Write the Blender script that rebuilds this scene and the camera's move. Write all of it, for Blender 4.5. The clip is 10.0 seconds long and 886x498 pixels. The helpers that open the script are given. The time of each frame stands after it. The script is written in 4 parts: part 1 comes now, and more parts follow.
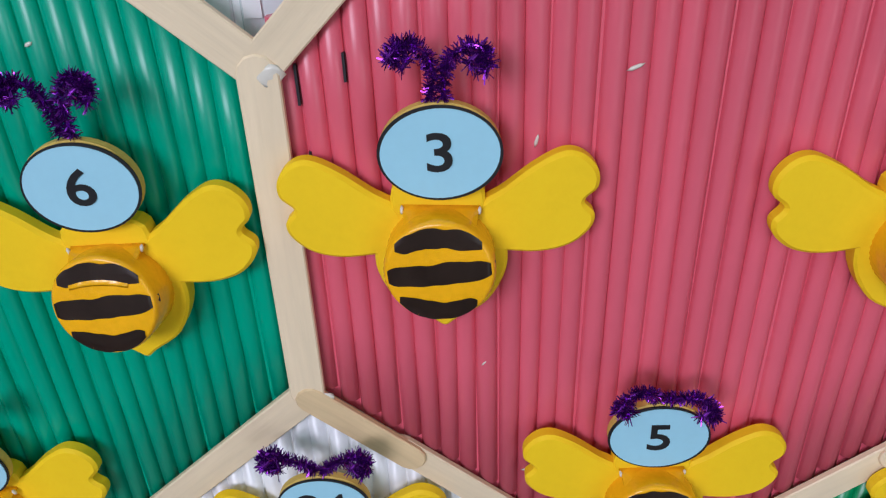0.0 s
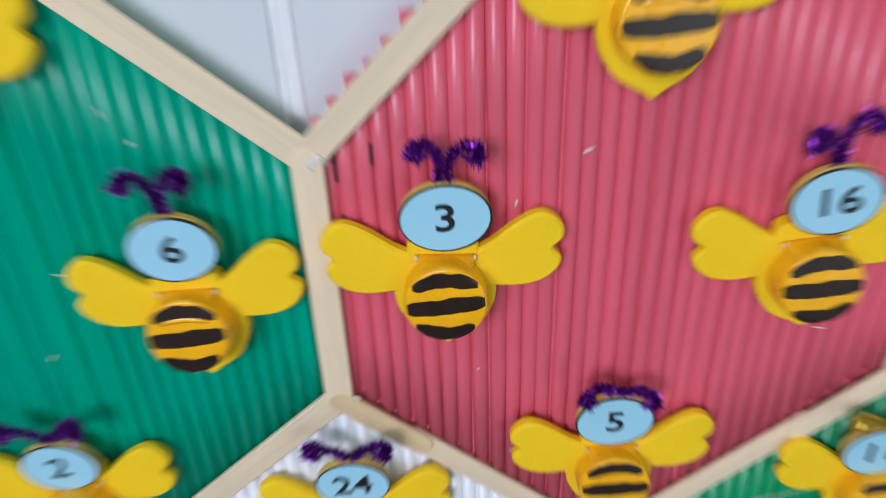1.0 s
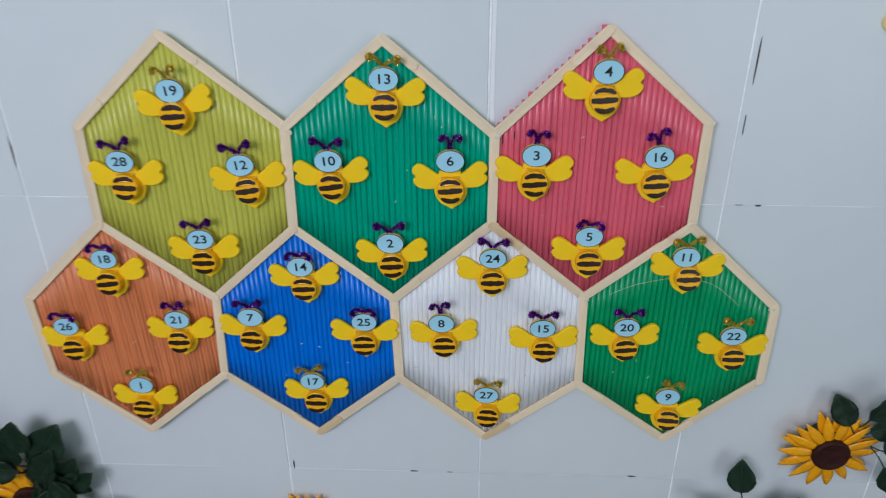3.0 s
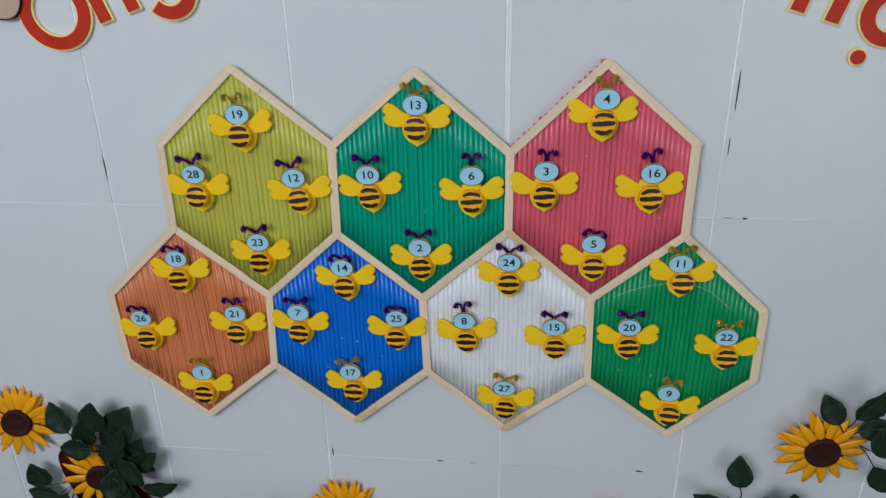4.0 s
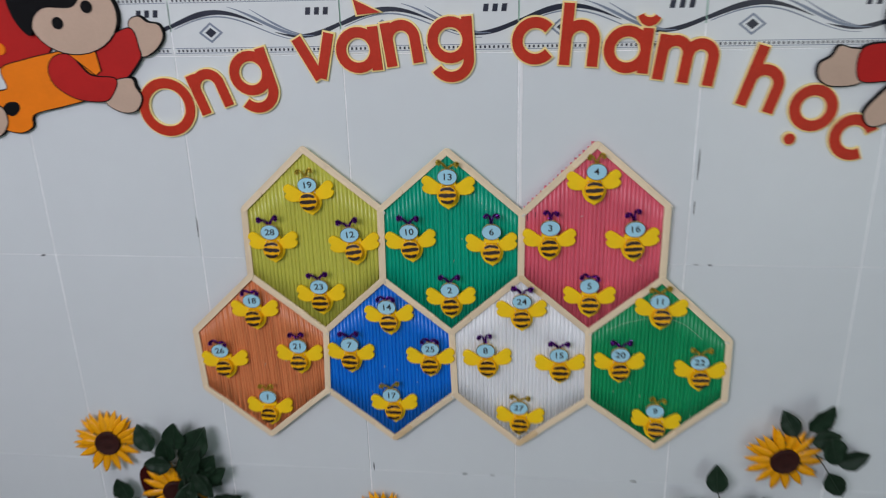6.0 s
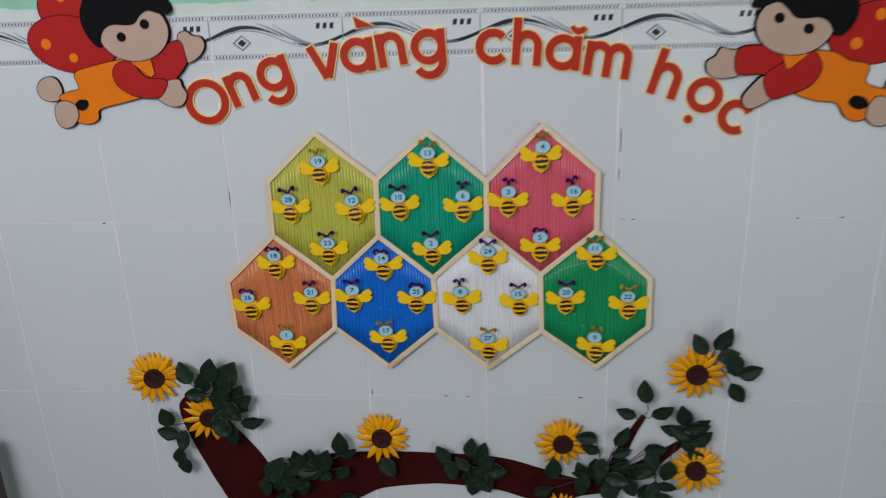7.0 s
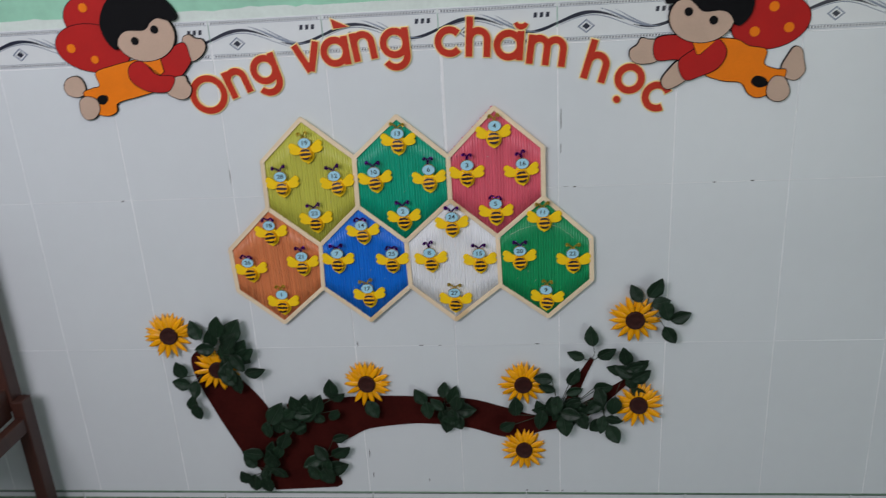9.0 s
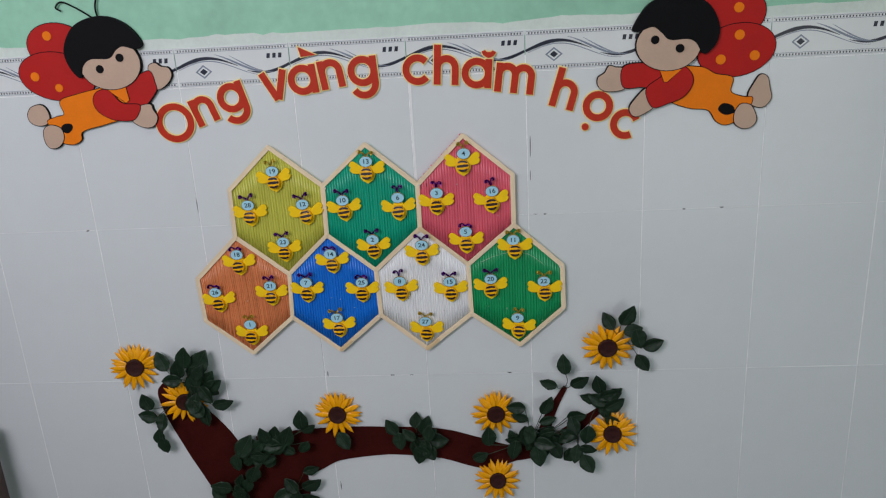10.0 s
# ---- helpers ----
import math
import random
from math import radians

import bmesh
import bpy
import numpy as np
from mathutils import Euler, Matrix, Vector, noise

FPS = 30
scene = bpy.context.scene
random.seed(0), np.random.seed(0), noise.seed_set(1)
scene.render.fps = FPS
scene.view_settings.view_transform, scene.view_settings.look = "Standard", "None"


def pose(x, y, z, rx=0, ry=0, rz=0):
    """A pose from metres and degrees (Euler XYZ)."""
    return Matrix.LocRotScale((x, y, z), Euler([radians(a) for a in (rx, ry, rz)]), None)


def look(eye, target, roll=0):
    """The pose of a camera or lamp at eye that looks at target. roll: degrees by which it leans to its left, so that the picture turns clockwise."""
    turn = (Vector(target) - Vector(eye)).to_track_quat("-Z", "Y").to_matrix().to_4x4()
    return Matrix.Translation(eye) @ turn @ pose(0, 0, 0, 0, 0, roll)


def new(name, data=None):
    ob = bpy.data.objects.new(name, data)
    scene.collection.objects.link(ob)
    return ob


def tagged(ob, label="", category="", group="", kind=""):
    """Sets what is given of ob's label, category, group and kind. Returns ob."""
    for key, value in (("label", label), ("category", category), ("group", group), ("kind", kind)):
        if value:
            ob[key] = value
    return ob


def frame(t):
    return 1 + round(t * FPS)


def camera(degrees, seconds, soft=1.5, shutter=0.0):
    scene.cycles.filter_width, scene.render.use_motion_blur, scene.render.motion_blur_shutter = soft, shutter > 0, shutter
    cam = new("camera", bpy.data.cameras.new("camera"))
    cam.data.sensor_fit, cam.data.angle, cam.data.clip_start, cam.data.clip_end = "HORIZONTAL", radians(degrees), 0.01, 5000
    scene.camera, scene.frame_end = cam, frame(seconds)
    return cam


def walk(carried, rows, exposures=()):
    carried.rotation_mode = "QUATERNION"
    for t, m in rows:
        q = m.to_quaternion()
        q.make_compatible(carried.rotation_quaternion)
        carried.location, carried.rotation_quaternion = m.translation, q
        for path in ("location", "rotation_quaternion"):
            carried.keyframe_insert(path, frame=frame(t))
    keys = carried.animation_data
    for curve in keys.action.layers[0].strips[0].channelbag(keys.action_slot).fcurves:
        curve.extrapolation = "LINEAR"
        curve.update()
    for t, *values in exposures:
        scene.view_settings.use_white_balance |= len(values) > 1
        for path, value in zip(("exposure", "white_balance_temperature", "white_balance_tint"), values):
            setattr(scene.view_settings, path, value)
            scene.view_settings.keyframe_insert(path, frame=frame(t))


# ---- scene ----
cam = camera(58.9, 10.0, soft=1.15, shutter=0.7)
PATH = [
    (0, (0.493, -0.188, 0.994), (0.418, 1.518, -0.048), -2.3),
    (0.5, (0.49, -0.187, 0.992), (0.445, 1.519, -0.051), -1.8),
    (0.9, (0.487, -0.205, 1.019), (0.475, 1.473, -0.068), -2.0),
    (1, (0.485, -0.231, 1.041), (0.484, 1.453, -0.038), -2.6),
    (1.2, (0.484, -0.281, 1.074), (0.451, 1.387, -0.03), -3.1),
    (1.5, (0.486, -0.369, 1.109), (0.444, 1.299, 0.006), -2.6),
    (2, (0.454, -0.515, 1.16), (0.415, 1.183, 0.103), -3.0),
    (2.5, (0.421, -0.652, 1.182), (0.381, 1.046, 0.125), -1.7),
    (2.7, (0.414, -0.691, 1.196), (0.376, 1.029, 0.174), -0.7),
    (3.8, (0.461, -0.865, 1.225), (0.279, 0.919, 0.34), -0.9),
    (4, (0.458, -0.877, 1.225), (0.264, 0.92, 0.368), -1.1),
    (4.5, (0.456, -0.892, 1.23), (0.258, 0.917, 0.4), -2.0),
    (5, (0.458, -0.917, 1.234), (0.241, 0.877, 0.378), -1.4),
    (5.5, (0.457, -0.979, 1.261), (0.209, 0.839, 0.463), -1.3),
    (5.7, (0.455, -1.016, 1.274), (0.214, 0.843, 0.578), -1.2),
    (6.8, (0.47, -1.395, 1.308), (0.299, 0.474, 0.618), -2.0),
    (7, (0.492, -1.438, 1.313), (0.317, 0.438, 0.642), -2.0),
    (7.5, (0.574, -1.56, 1.324), (0.392, 0.324, 0.68), -1.1),
    (8, (0.6, -1.653, 1.322), (0.39, 0.22, 0.653), -1.8),
    (8.5, (0.617, -1.692, 1.336), (0.377, 0.166, 0.637), -3.0),
    (9, (0.591, -1.692, 1.331), (0.402, 0.18, 0.653), -3.4),
    (9.5, (0.599, -1.679, 1.324), (0.464, 0.213, 0.688), -3.3),
    (10, (0.621, -1.671, 1.334), (0.474, 0.224, 0.71), -3.3),
]
EXPOSURES = [(0.0, 0.35, 5900, 10), (1.0, 0.42, 5780, 7), (1.5, 0.41, 5700, 3), (2.0, 0.29, 5730, 2), (2.5, 0.21, 5800, 4), (4.0, 0.03, 6080, 7), (5.5, 0.01, 6250, 8), (7.0, -0.07, 6400, 8), (8.5, -0.02, 6420, 8), (10.0, -0.01, 6480, 8)]
walk(cam, [(t, look(eye, target, roll)) for t, eye, target, roll in PATH], EXPOSURES)

# ---- world and light ----
world = bpy.data.worlds.new("world")
scene.world = world
world.use_nodes = True
wn = world.node_tree.nodes
sky = wn.new("ShaderNodeTexSky")
sky.sky_type, sky.sun_disc = "NISHITA", False
sky.sun_elevation, sky.sun_rotation = radians(40), radians(200)
wn["Background"].inputs["Strength"].default_value = 0.10
world.node_tree.links.new(sky.outputs[0], wn["Background"].inputs["Color"])


def window_light(name, m, w, h, watts, colour):
    lamp = bpy.data.lights.new(name, "AREA")
    lamp.shape, lamp.size, lamp.size_y, lamp.energy, lamp.color = "RECTANGLE", w, h, watts, colour
    ob = new(name, lamp)
    ob.matrix_world = m
    return ob


# daylight of an assumed window behind the camera
window_light("window_light_left", look((-0.55, -2.6, 2.14), (-0.52, 0, 2.05)), 1.25, 0.95, 41.5, (0.975, 0.895, 1.0))
# fill added for highlights on the straws; no such doorway is known
window_light("added_fill_right", look((1.9, -2.6, 1.0), (1.9, 0, 1.0)), 1.3, 2.0, 9.0, (0.92, 0.97, 0.945))


# ---- materials ----
def mat(name, colour, rough=0.5, metal=0.0, vary=0.12, scale=30.0, bump=0.0, bump_scale=200.0, spec=0.5, coat=0.0,
        stretch=(1, 1, 1), random=0.0, sheen=0.0, trans=0.0):
    """A surface with stains at a large scale, grain at a fine one and relief."""
    m = bpy.data.materials.new(name)
    m.use_nodes = True
    n, l = m.node_tree.nodes, m.node_tree.links
    b = n["Principled BSDF"]
    b.inputs["Roughness"].default_value = rough
    b.inputs["Metallic"].default_value = metal
    b.inputs["Specular IOR Level"].default_value = spec
    b.inputs["Coat Weight"].default_value = coat
    b.inputs["Sheen Weight"].default_value = sheen
    b.inputs["Transmission Weight"].default_value = trans
    tc = n.new("ShaderNodeTexCoord")
    mp = n.new("ShaderNodeMapping")
    mp.inputs["Scale"].default_value = stretch
    l.new(tc.outputs["Object"], mp.inputs["Vector"])
    big, fine = n.new("ShaderNodeTexNoise"), n.new("ShaderNodeTexNoise")
    big.inputs["Scale"].default_value, fine.inputs["Scale"].default_value = scale, scale * 9
    big.inputs["Detail"].default_value = fine.inputs["Detail"].default_value = 4
    for t in (big, fine):
        l.new(mp.outputs[0], t.inputs["Vector"])
    add = n.new("ShaderNodeMath")
    add.operation = "MULTIPLY_ADD"
    l.new(fine.outputs["Fac"], add.inputs[0])
    add.inputs[1].default_value = 0.5
    l.new(big.outputs["Fac"], add.inputs[2])
    last = add.outputs[0]
    if random:
        info = n.new("ShaderNodeObjectInfo")
        more = n.new("ShaderNodeMath")
        more.operation = "MULTIPLY_ADD"
        l.new(info.outputs["Random"], more.inputs[0])
        more.inputs[1].default_value = random
        l.new(last, more.inputs[2])
        last = more.outputs[0]
    rng = n.new("ShaderNodeMapRange")
    rng.inputs["From Min"].default_value, rng.inputs["From Max"].default_value = 0.45, 1.05 + random
    rng.inputs["To Min"].default_value, rng.inputs["To Max"].default_value = 1 - vary, 1 + vary
    l.new(last, rng.inputs["Value"])
    mul = n.new("ShaderNodeVectorMath")
    mul.operation = "SCALE"
    mul.inputs[0].default_value = colour
    l.new(rng.outputs[0], mul.inputs["Scale"])
    l.new(mul.outputs[0], b.inputs["Base Color"])
    rr = n.new("ShaderNodeMapRange")
    rr.inputs["To Min"].default_value, rr.inputs["To Max"].default_value = max(rough - 0.08, 0.02), min(rough + 0.08, 1)
    l.new(big.outputs["Fac"], rr.inputs["Value"])
    l.new(rr.outputs[0], b.inputs["Roughness"])
    if bump:
        bt, bn = n.new("ShaderNodeTexNoise"), n.new("ShaderNodeBump")
        bt.inputs["Scale"].default_value, bt.inputs["Detail"].default_value = bump_scale, 3
        l.new(mp.outputs[0], bt.inputs["Vector"])
        bn.inputs["Strength"].default_value, bn.inputs["Distance"].default_value = bump, 0.001
        l.new(bt.outputs["Fac"], bn.inputs["Height"])
        l.new(bn.outputs[0], b.inputs["Normal"])
    return m


TILE = mat("white_ceramic", (0.72, 0.76, 0.77), 0.22, vary=0.03, scale=3, bump=0.10, bump_scale=14, random=0.25)
FILLER_GLINT = mat("white_filler_glint", (0.90, 0.91, 0.91), 0.18, vary=0.03, scale=20, bump=0.2, bump_scale=60)
BORDER_TILE = mat("border_ceramic", (0.74, 0.77, 0.77), 0.25, vary=0.03, scale=6, bump=0.05, bump_scale=20)
GROUT = mat("grout", (0.92, 0.93, 0.93), 0.9, vary=0.2, scale=18, bump=0.4)
CHIP = mat("dark_chip", (0.07, 0.07, 0.07), 0.9, vary=0.4, scale=90)
GREEN_PAINT = mat("mint_paint", (0.31, 0.61, 0.44), 0.6, vary=0.16, scale=5, bump=0.25, bump_scale=40)
WHITE_PAINT = mat("limewash", (0.68, 0.76, 0.70), 0.8, vary=0.10, scale=12, bump=0.3, bump_scale=60)
ROOM_PAINT = mat("pale_wall_paint", (0.55, 0.56, 0.55), 0.7, vary=0.06, scale=2, bump=0.2, bump_scale=30)
FLOOR = mat("floor_ceramic", (0.11, 0.11, 0.105), 0.3, vary=0.10, scale=6)
NAVY = mat("navy_glaze", (0.012, 0.016, 0.035), 0.3, vary=0.2, scale=40)
SLATE = mat("slate_glaze", (0.20, 0.24, 0.31), 0.3, vary=0.15, scale=40)
DEEP_GREEN = mat("deep_green_glaze", (0.018, 0.062, 0.022), 0.28, vary=0.25, scale=25)
LEAF_GLAZE = mat("leaf_green_glaze", (0.14, 0.24, 0.15), 0.28, vary=0.2, scale=20)
SCROLL_GLAZE = mat("pale_scroll_glaze", (0.42, 0.52, 0.42), 0.3, vary=0.15, scale=40)
STICK = mat("birch_stick", (0.85, 0.69, 0.47), 0.6, vary=0.16, scale=22, bump=0.25, bump_scale=120, stretch=(0.25, 1, 3), random=0.35)
STICK_DARK = mat("stained_birch_stick", (0.74, 0.55, 0.31), 0.55, vary=0.16, scale=22, bump=0.25, bump_scale=120, stretch=(0.25, 1, 3))
GLUE = mat("hot_glue", (0.88, 0.83, 0.72), 0.22, vary=0.05, scale=60, trans=0.12)
FOAM = mat("yellow_foam", (1.0, 0.66, 0.010), 0.6, spec=0.2, vary=0.05, scale=40, bump=0.15, bump_scale=900, random=0.2)
HEAD = mat("cream_foam", (0.72, 0.50, 0.12), 0.55, spec=0.2, vary=0.12, scale=60, bump=0.15, bump_scale=700)
SLIT_SHADE = mat("slit_shade", (0.02, 0.02, 0.025), 0.7, vary=0.2, scale=40)
CAP = mat("orange_cap_plastic", (1.0, 0.49, 0.002), 0.22, spec=0.5, vary=0.10, scale=60, bump=0.45, bump_scale=240)
BLACK = mat("black_marker", (0.022, 0.010, 0.006), 0.35, vary=0.4, scale=80)
INK = mat("printed_ink", (0.012, 0.012, 0.014), 0.5, vary=0.2, scale=80)
SKY_PAPER = mat("pale_blue_paper", (0.40, 0.72, 0.86), 0.35, vary=0.03, scale=60)
PURPLE = mat("purple_tinsel", (0.20, 0.025, 0.36), 0.22, metal=0.85, vary=0.5, scale=300)
GOLD = mat("gold_tinsel", (0.66, 0.50, 0.07), 0.3, metal=0.75, vary=0.4, scale=300)
RED_FOAM = mat("red_foam", (0.48, 0.014, 0.012), 0.6, spec=0.2, vary=0.08, scale=25, bump=0.12, bump_scale=600)
LETTER_RED = mat("red_letter_foam", (0.52, 0.035, 0.014), 0.4, spec=0.2, vary=0.14, scale=25, bump=0.15, bump_scale=500)
LETTER_EDGE = mat("yellow_letter_edge", (0.95, 0.78, 0.33), 0.55, spec=0.2, vary=0.08, scale=40)
ORANGE_FOAM = mat("orange_foam", (0.90, 0.215, 0.004), 0.6, spec=0.2, vary=0.06, scale=25, bump=0.12, bump_scale=600)
SKIN_FOAM = mat("beige_foam", (0.56, 0.40, 0.30), 0.6, spec=0.2, vary=0.06, scale=25, bump=0.12, bump_scale=600)
BLACK_FOAM = mat("black_foam", (0.005, 0.005, 0.006), 0.7, spec=0.12, vary=0.2, scale=25, bump=0.12, bump_scale=600)
BARK = mat("maroon_felt", (0.048, 0.0065, 0.005), 0.9, spec=0.08, vary=0.3, scale=14, bump=0.4, bump_scale=260, sheen=0.0)
PETAL = mat("sunflower_petal", (0.96, 0.41, 0.001), 0.26, vary=0.18, scale=50, bump=0.3, bump_scale=160, random=0.5)
SEEDS = mat("sunflower_heart", (0.035, 0.006, 0.004), 0.6, spec=0.3, vary=0.5, scale=120, bump=0.8, bump_scale=500)
LEAF = mat("dark_cloth_leaf", (0.010, 0.028, 0.013), 0.45, spec=0.32, vary=0.35, scale=40, bump=0.5, bump_scale=260, random=0.5)
VEIN = mat("leaf_vein", (0.016, 0.035, 0.018), 0.5, vary=0.2, scale=60)
STEM = mat("green_stem", (0.018, 0.035, 0.015), 0.5, vary=0.2, scale=60)
CHAIR_WOOD = mat("brown_varnished_wood", (0.060, 0.021, 0.014), 0.45, vary=0.3, scale=14, bump=0.25, bump_scale=60, stretch=(2, 2, 0.3))
FRAME_PAINT = mat("window_frame_paint", (0.5, 0.52, 0.5), 0.5, vary=0.05, scale=8)
STRAW = {
    "olive": mat("olive_straw", (0.57, 0.57, 0.085), 0.35, spec=0.6, vary=0.10, scale=18, bump=0.25, bump_scale=90, stretch=(1, 1, 0.15), random=0.35),
    "teal": mat("teal_straw", (0.003, 0.38, 0.23), 0.35, spec=0.6, vary=0.12, scale=18, bump=0.25, bump_scale=90, stretch=(1, 1, 0.15), random=0.3),
    "pink": mat("pink_straw", (0.76, 0.125, 0.180), 0.35, spec=0.6, vary=0.12, scale=18, bump=0.25, bump_scale=90, stretch=(1, 1, 0.15), random=0.35),
    "terracotta": mat("terracotta_straw", (0.70, 0.23, 0.085), 0.35, spec=0.6, vary=0.16, scale=30, bump=0.5, bump_scale=160, stretch=(3, 1, 0.12), random=0.7),
    "blue": mat("blue_straw", (0.005, 0.18, 0.74), 0.35, spec=0.6, vary=0.10, scale=18, bump=0.25, bump_scale=90, stretch=(1, 1, 0.15), random=0.25),
    "white": mat("white_straw", (0.86, 0.88, 0.90), 0.35, spec=0.6, vary=0.08, scale=18, bump=0.25, bump_scale=90, stretch=(1, 1, 0.15), random=0.25),
    "green": mat("green_straw", (0.008, 0.33, 0.115), 0.35, spec=0.6, vary=0.12, scale=18, bump=0.25, bump_scale=90, stretch=(1, 1, 0.15), random=0.3),
}


# ---- mesh helpers; flat things lie in x and z and grow towards -y ----
def mesh_of(name, bm, materials, smooth=False):
    bmesh.ops.recalc_face_normals(bm, faces=bm.faces)
    me = bpy.data.meshes.new(name)
    bm.to_mesh(me)
    bm.free()
    for m in materials if isinstance(materials, (list, tuple)) else [materials]:
        me.materials.append(m)
    if smooth:
        me.polygons.foreach_set("use_smooth", [True] * len(me.polygons))
    return me


def part(name, bm, material, parent=None, label="", smooth=False, m=None):
    me = bm if isinstance(bm, bpy.types.Mesh) else mesh_of(name, bm, material, smooth)
    ob = new(name, me)
    ob.parent = parent
    if m is not None:
        ob.matrix_basis = m
    return tagged(ob, label)


def thing(name, label, category, m=None, group="", kind=""):
    ob = new(name)
    ob.empty_display_size = 0.02
    if m is not None:
        ob.matrix_basis = m
    return tagged(ob, label, category, group, kind)


def slab(bm, pts, y0, y1, index=0, bevel=0.0):
    """A flat outline in x, z from y0 (back) to y1 (front)."""
    n = len(pts)
    if bevel:
        cx, cz = sum(p[0] for p in pts) / n, sum(p[1] for p in pts) / n
        inner = []
        for i, p in enumerate(pts):
            a, c = Vector(pts[i - 1]), Vector(pts[(i + 1) % n])
            t = (c - a)
            nn = Vector((-t.y, t.x)).normalized() if t.length > 1e-9 else Vector((0, 0))
            if nn.dot(Vector((cx - p[0], cz - p[1]))) < 0:
                nn = -nn
            inner.append((p[0] + nn.x * bevel, p[1] + nn.y * bevel))
        rings = [(pts, y0), (pts, y1 + bevel), (inner, y1)]
    else:
        rings = [(pts, y0), (pts, y1)]
    loops = [[bm.verts.new((x, y, z)) for x, z in r] for r, y in rings]
    faces = []
    for a, b in zip(loops, loops[1:]):
        for i in range(n):
            faces.append(bm.faces.new((a[i], a[(i + 1) % n], b[(i + 1) % n], b[i])))
    faces.append(bm.faces.new(loops[-1]))
    faces.append(bm.faces.new(loops[0][::-1]))
    for f in faces:
        f.material_index = index
    return bm


def box(bm, x0, x1, y0, y1, z0, z1, bevel=0.0, index=0):
    r = bmesh.ops.create_cube(bm, size=1, matrix=Matrix.LocRotScale(((x0 + x1) / 2, (y0 + y1) / 2, (z0 + z1) / 2), None, (x1 - x0, y1 - y0, z1 - z0)))
    edges = {e for v in r["verts"] for e in v.link_edges}
    for f in {f for v in r["verts"] for f in v.link_faces}:
        f.material_index = index
    if bevel:
        bmesh.ops.bevel(bm, geom=list(edges), offset=bevel, segments=2, affect="EDGES", profile=0.5)
    return bm


def ellipse(cx, cz, rx, rz, turn=0.0, n=32):
    c, s = math.cos(radians(turn)), math.sin(radians(turn))
    out = []
    for i in range(n):
        a = 2 * math.pi * i / n
        u, v = rx * math.cos(a), rz * math.sin(a)
        out.append((cx + u * c - v * s, cz + u * s + v * c))
    return out


def smooth_loop(pts, n=6):
    """A closed smooth outline through a few corners."""
    out, k = [], len(pts)
    for i in range(k):
        p0, p1, p2, p3 = (Vector(pts[(i + d) % k]) for d in (-1, 0, 1, 2))
        for j in range(n):
            t = j / n
            p = 0.5 * (2 * p1 + (p2 - p0) * t + (2 * p0 - 5 * p1 + 4 * p2 - p3) * t * t + (3 * p1 - p0 - 3 * p2 + p3) * t ** 3)
            out.append((p.x, p.y))
    return out


def smooth_line(pts, n=8):
    out, k = [], len(pts)
    for i in range(k - 1):
        p0, p1, p2, p3 = (Vector(pts[min(max(i + d, 0), k - 1)]) for d in (-1, 0, 1, 2))
        for j in range(n):
            t = j / n
            out.append(0.5 * (2 * p1 + (p2 - p0) * t + (2 * p0 - 5 * p1 + 4 * p2 - p3) * t * t + (3 * p1 - p0 - 3 * p2 + p3) * t ** 3))
    out.append(Vector(pts[-1]))
    return out


def ribbon(line, widths):
    """The outline of a band along a line in x, z; widths at its two ends, or one for each point."""
    n = len(line)
    left, right = [], []
    closed = (line[0] - line[-1]).length < 1e-6
    for i, p in enumerate(line):
        if closed and i in (0, n - 1):
            d = (line[1] - line[-2]).normalized()
        else:
            d = (line[min(i + 1, n - 1)] - line[max(i - 1, 0)]).normalized()
        if len(widths) == n:
            w = widths[i] / 2
        else:
            f = i / (n - 1) * (len(widths) - 1)
            k = min(int(f), len(widths) - 2)
            w = (widths[k] + (widths[k + 1] - widths[k]) * (f - k)) / 2
        left.append((p.x - d.y * w, p.y + d.x * w))
        right.append((p.x + d.y * w, p.y - d.x * w))
    return left + right[::-1]


def ribbon_slab(bm, line, widths, y0, y1, index=0):
    """The same as a row of quads, which may bend sharply."""
    out = ribbon(line, widths)
    n = len(line)
    a, b = out[:n], out[n:][::-1]
    rows = [[bm.verts.new((p[0], y, p[1])) for p in r] for r in (a, b) for y in (y0, y1)]
    a0, a1, b0, b1 = rows
    faces = []
    for i in range(n - 1):
        faces += [bm.faces.new((a1[i], a1[i + 1], b1[i + 1], b1[i])), bm.faces.new((a0[i], b0[i], b0[i + 1], a0[i + 1])),
                  bm.faces.new((a0[i], a0[i + 1], a1[i + 1], a1[i])), bm.faces.new((b0[i], b1[i], b1[i + 1], b0[i + 1]))]
    faces += [bm.faces.new((a0[0], a1[0], b1[0], b0[0])), bm.faces.new((a0[-1], b0[-1], b1[-1], a1[-1]))]
    for f in faces:
        f.material_index = index
    return bm


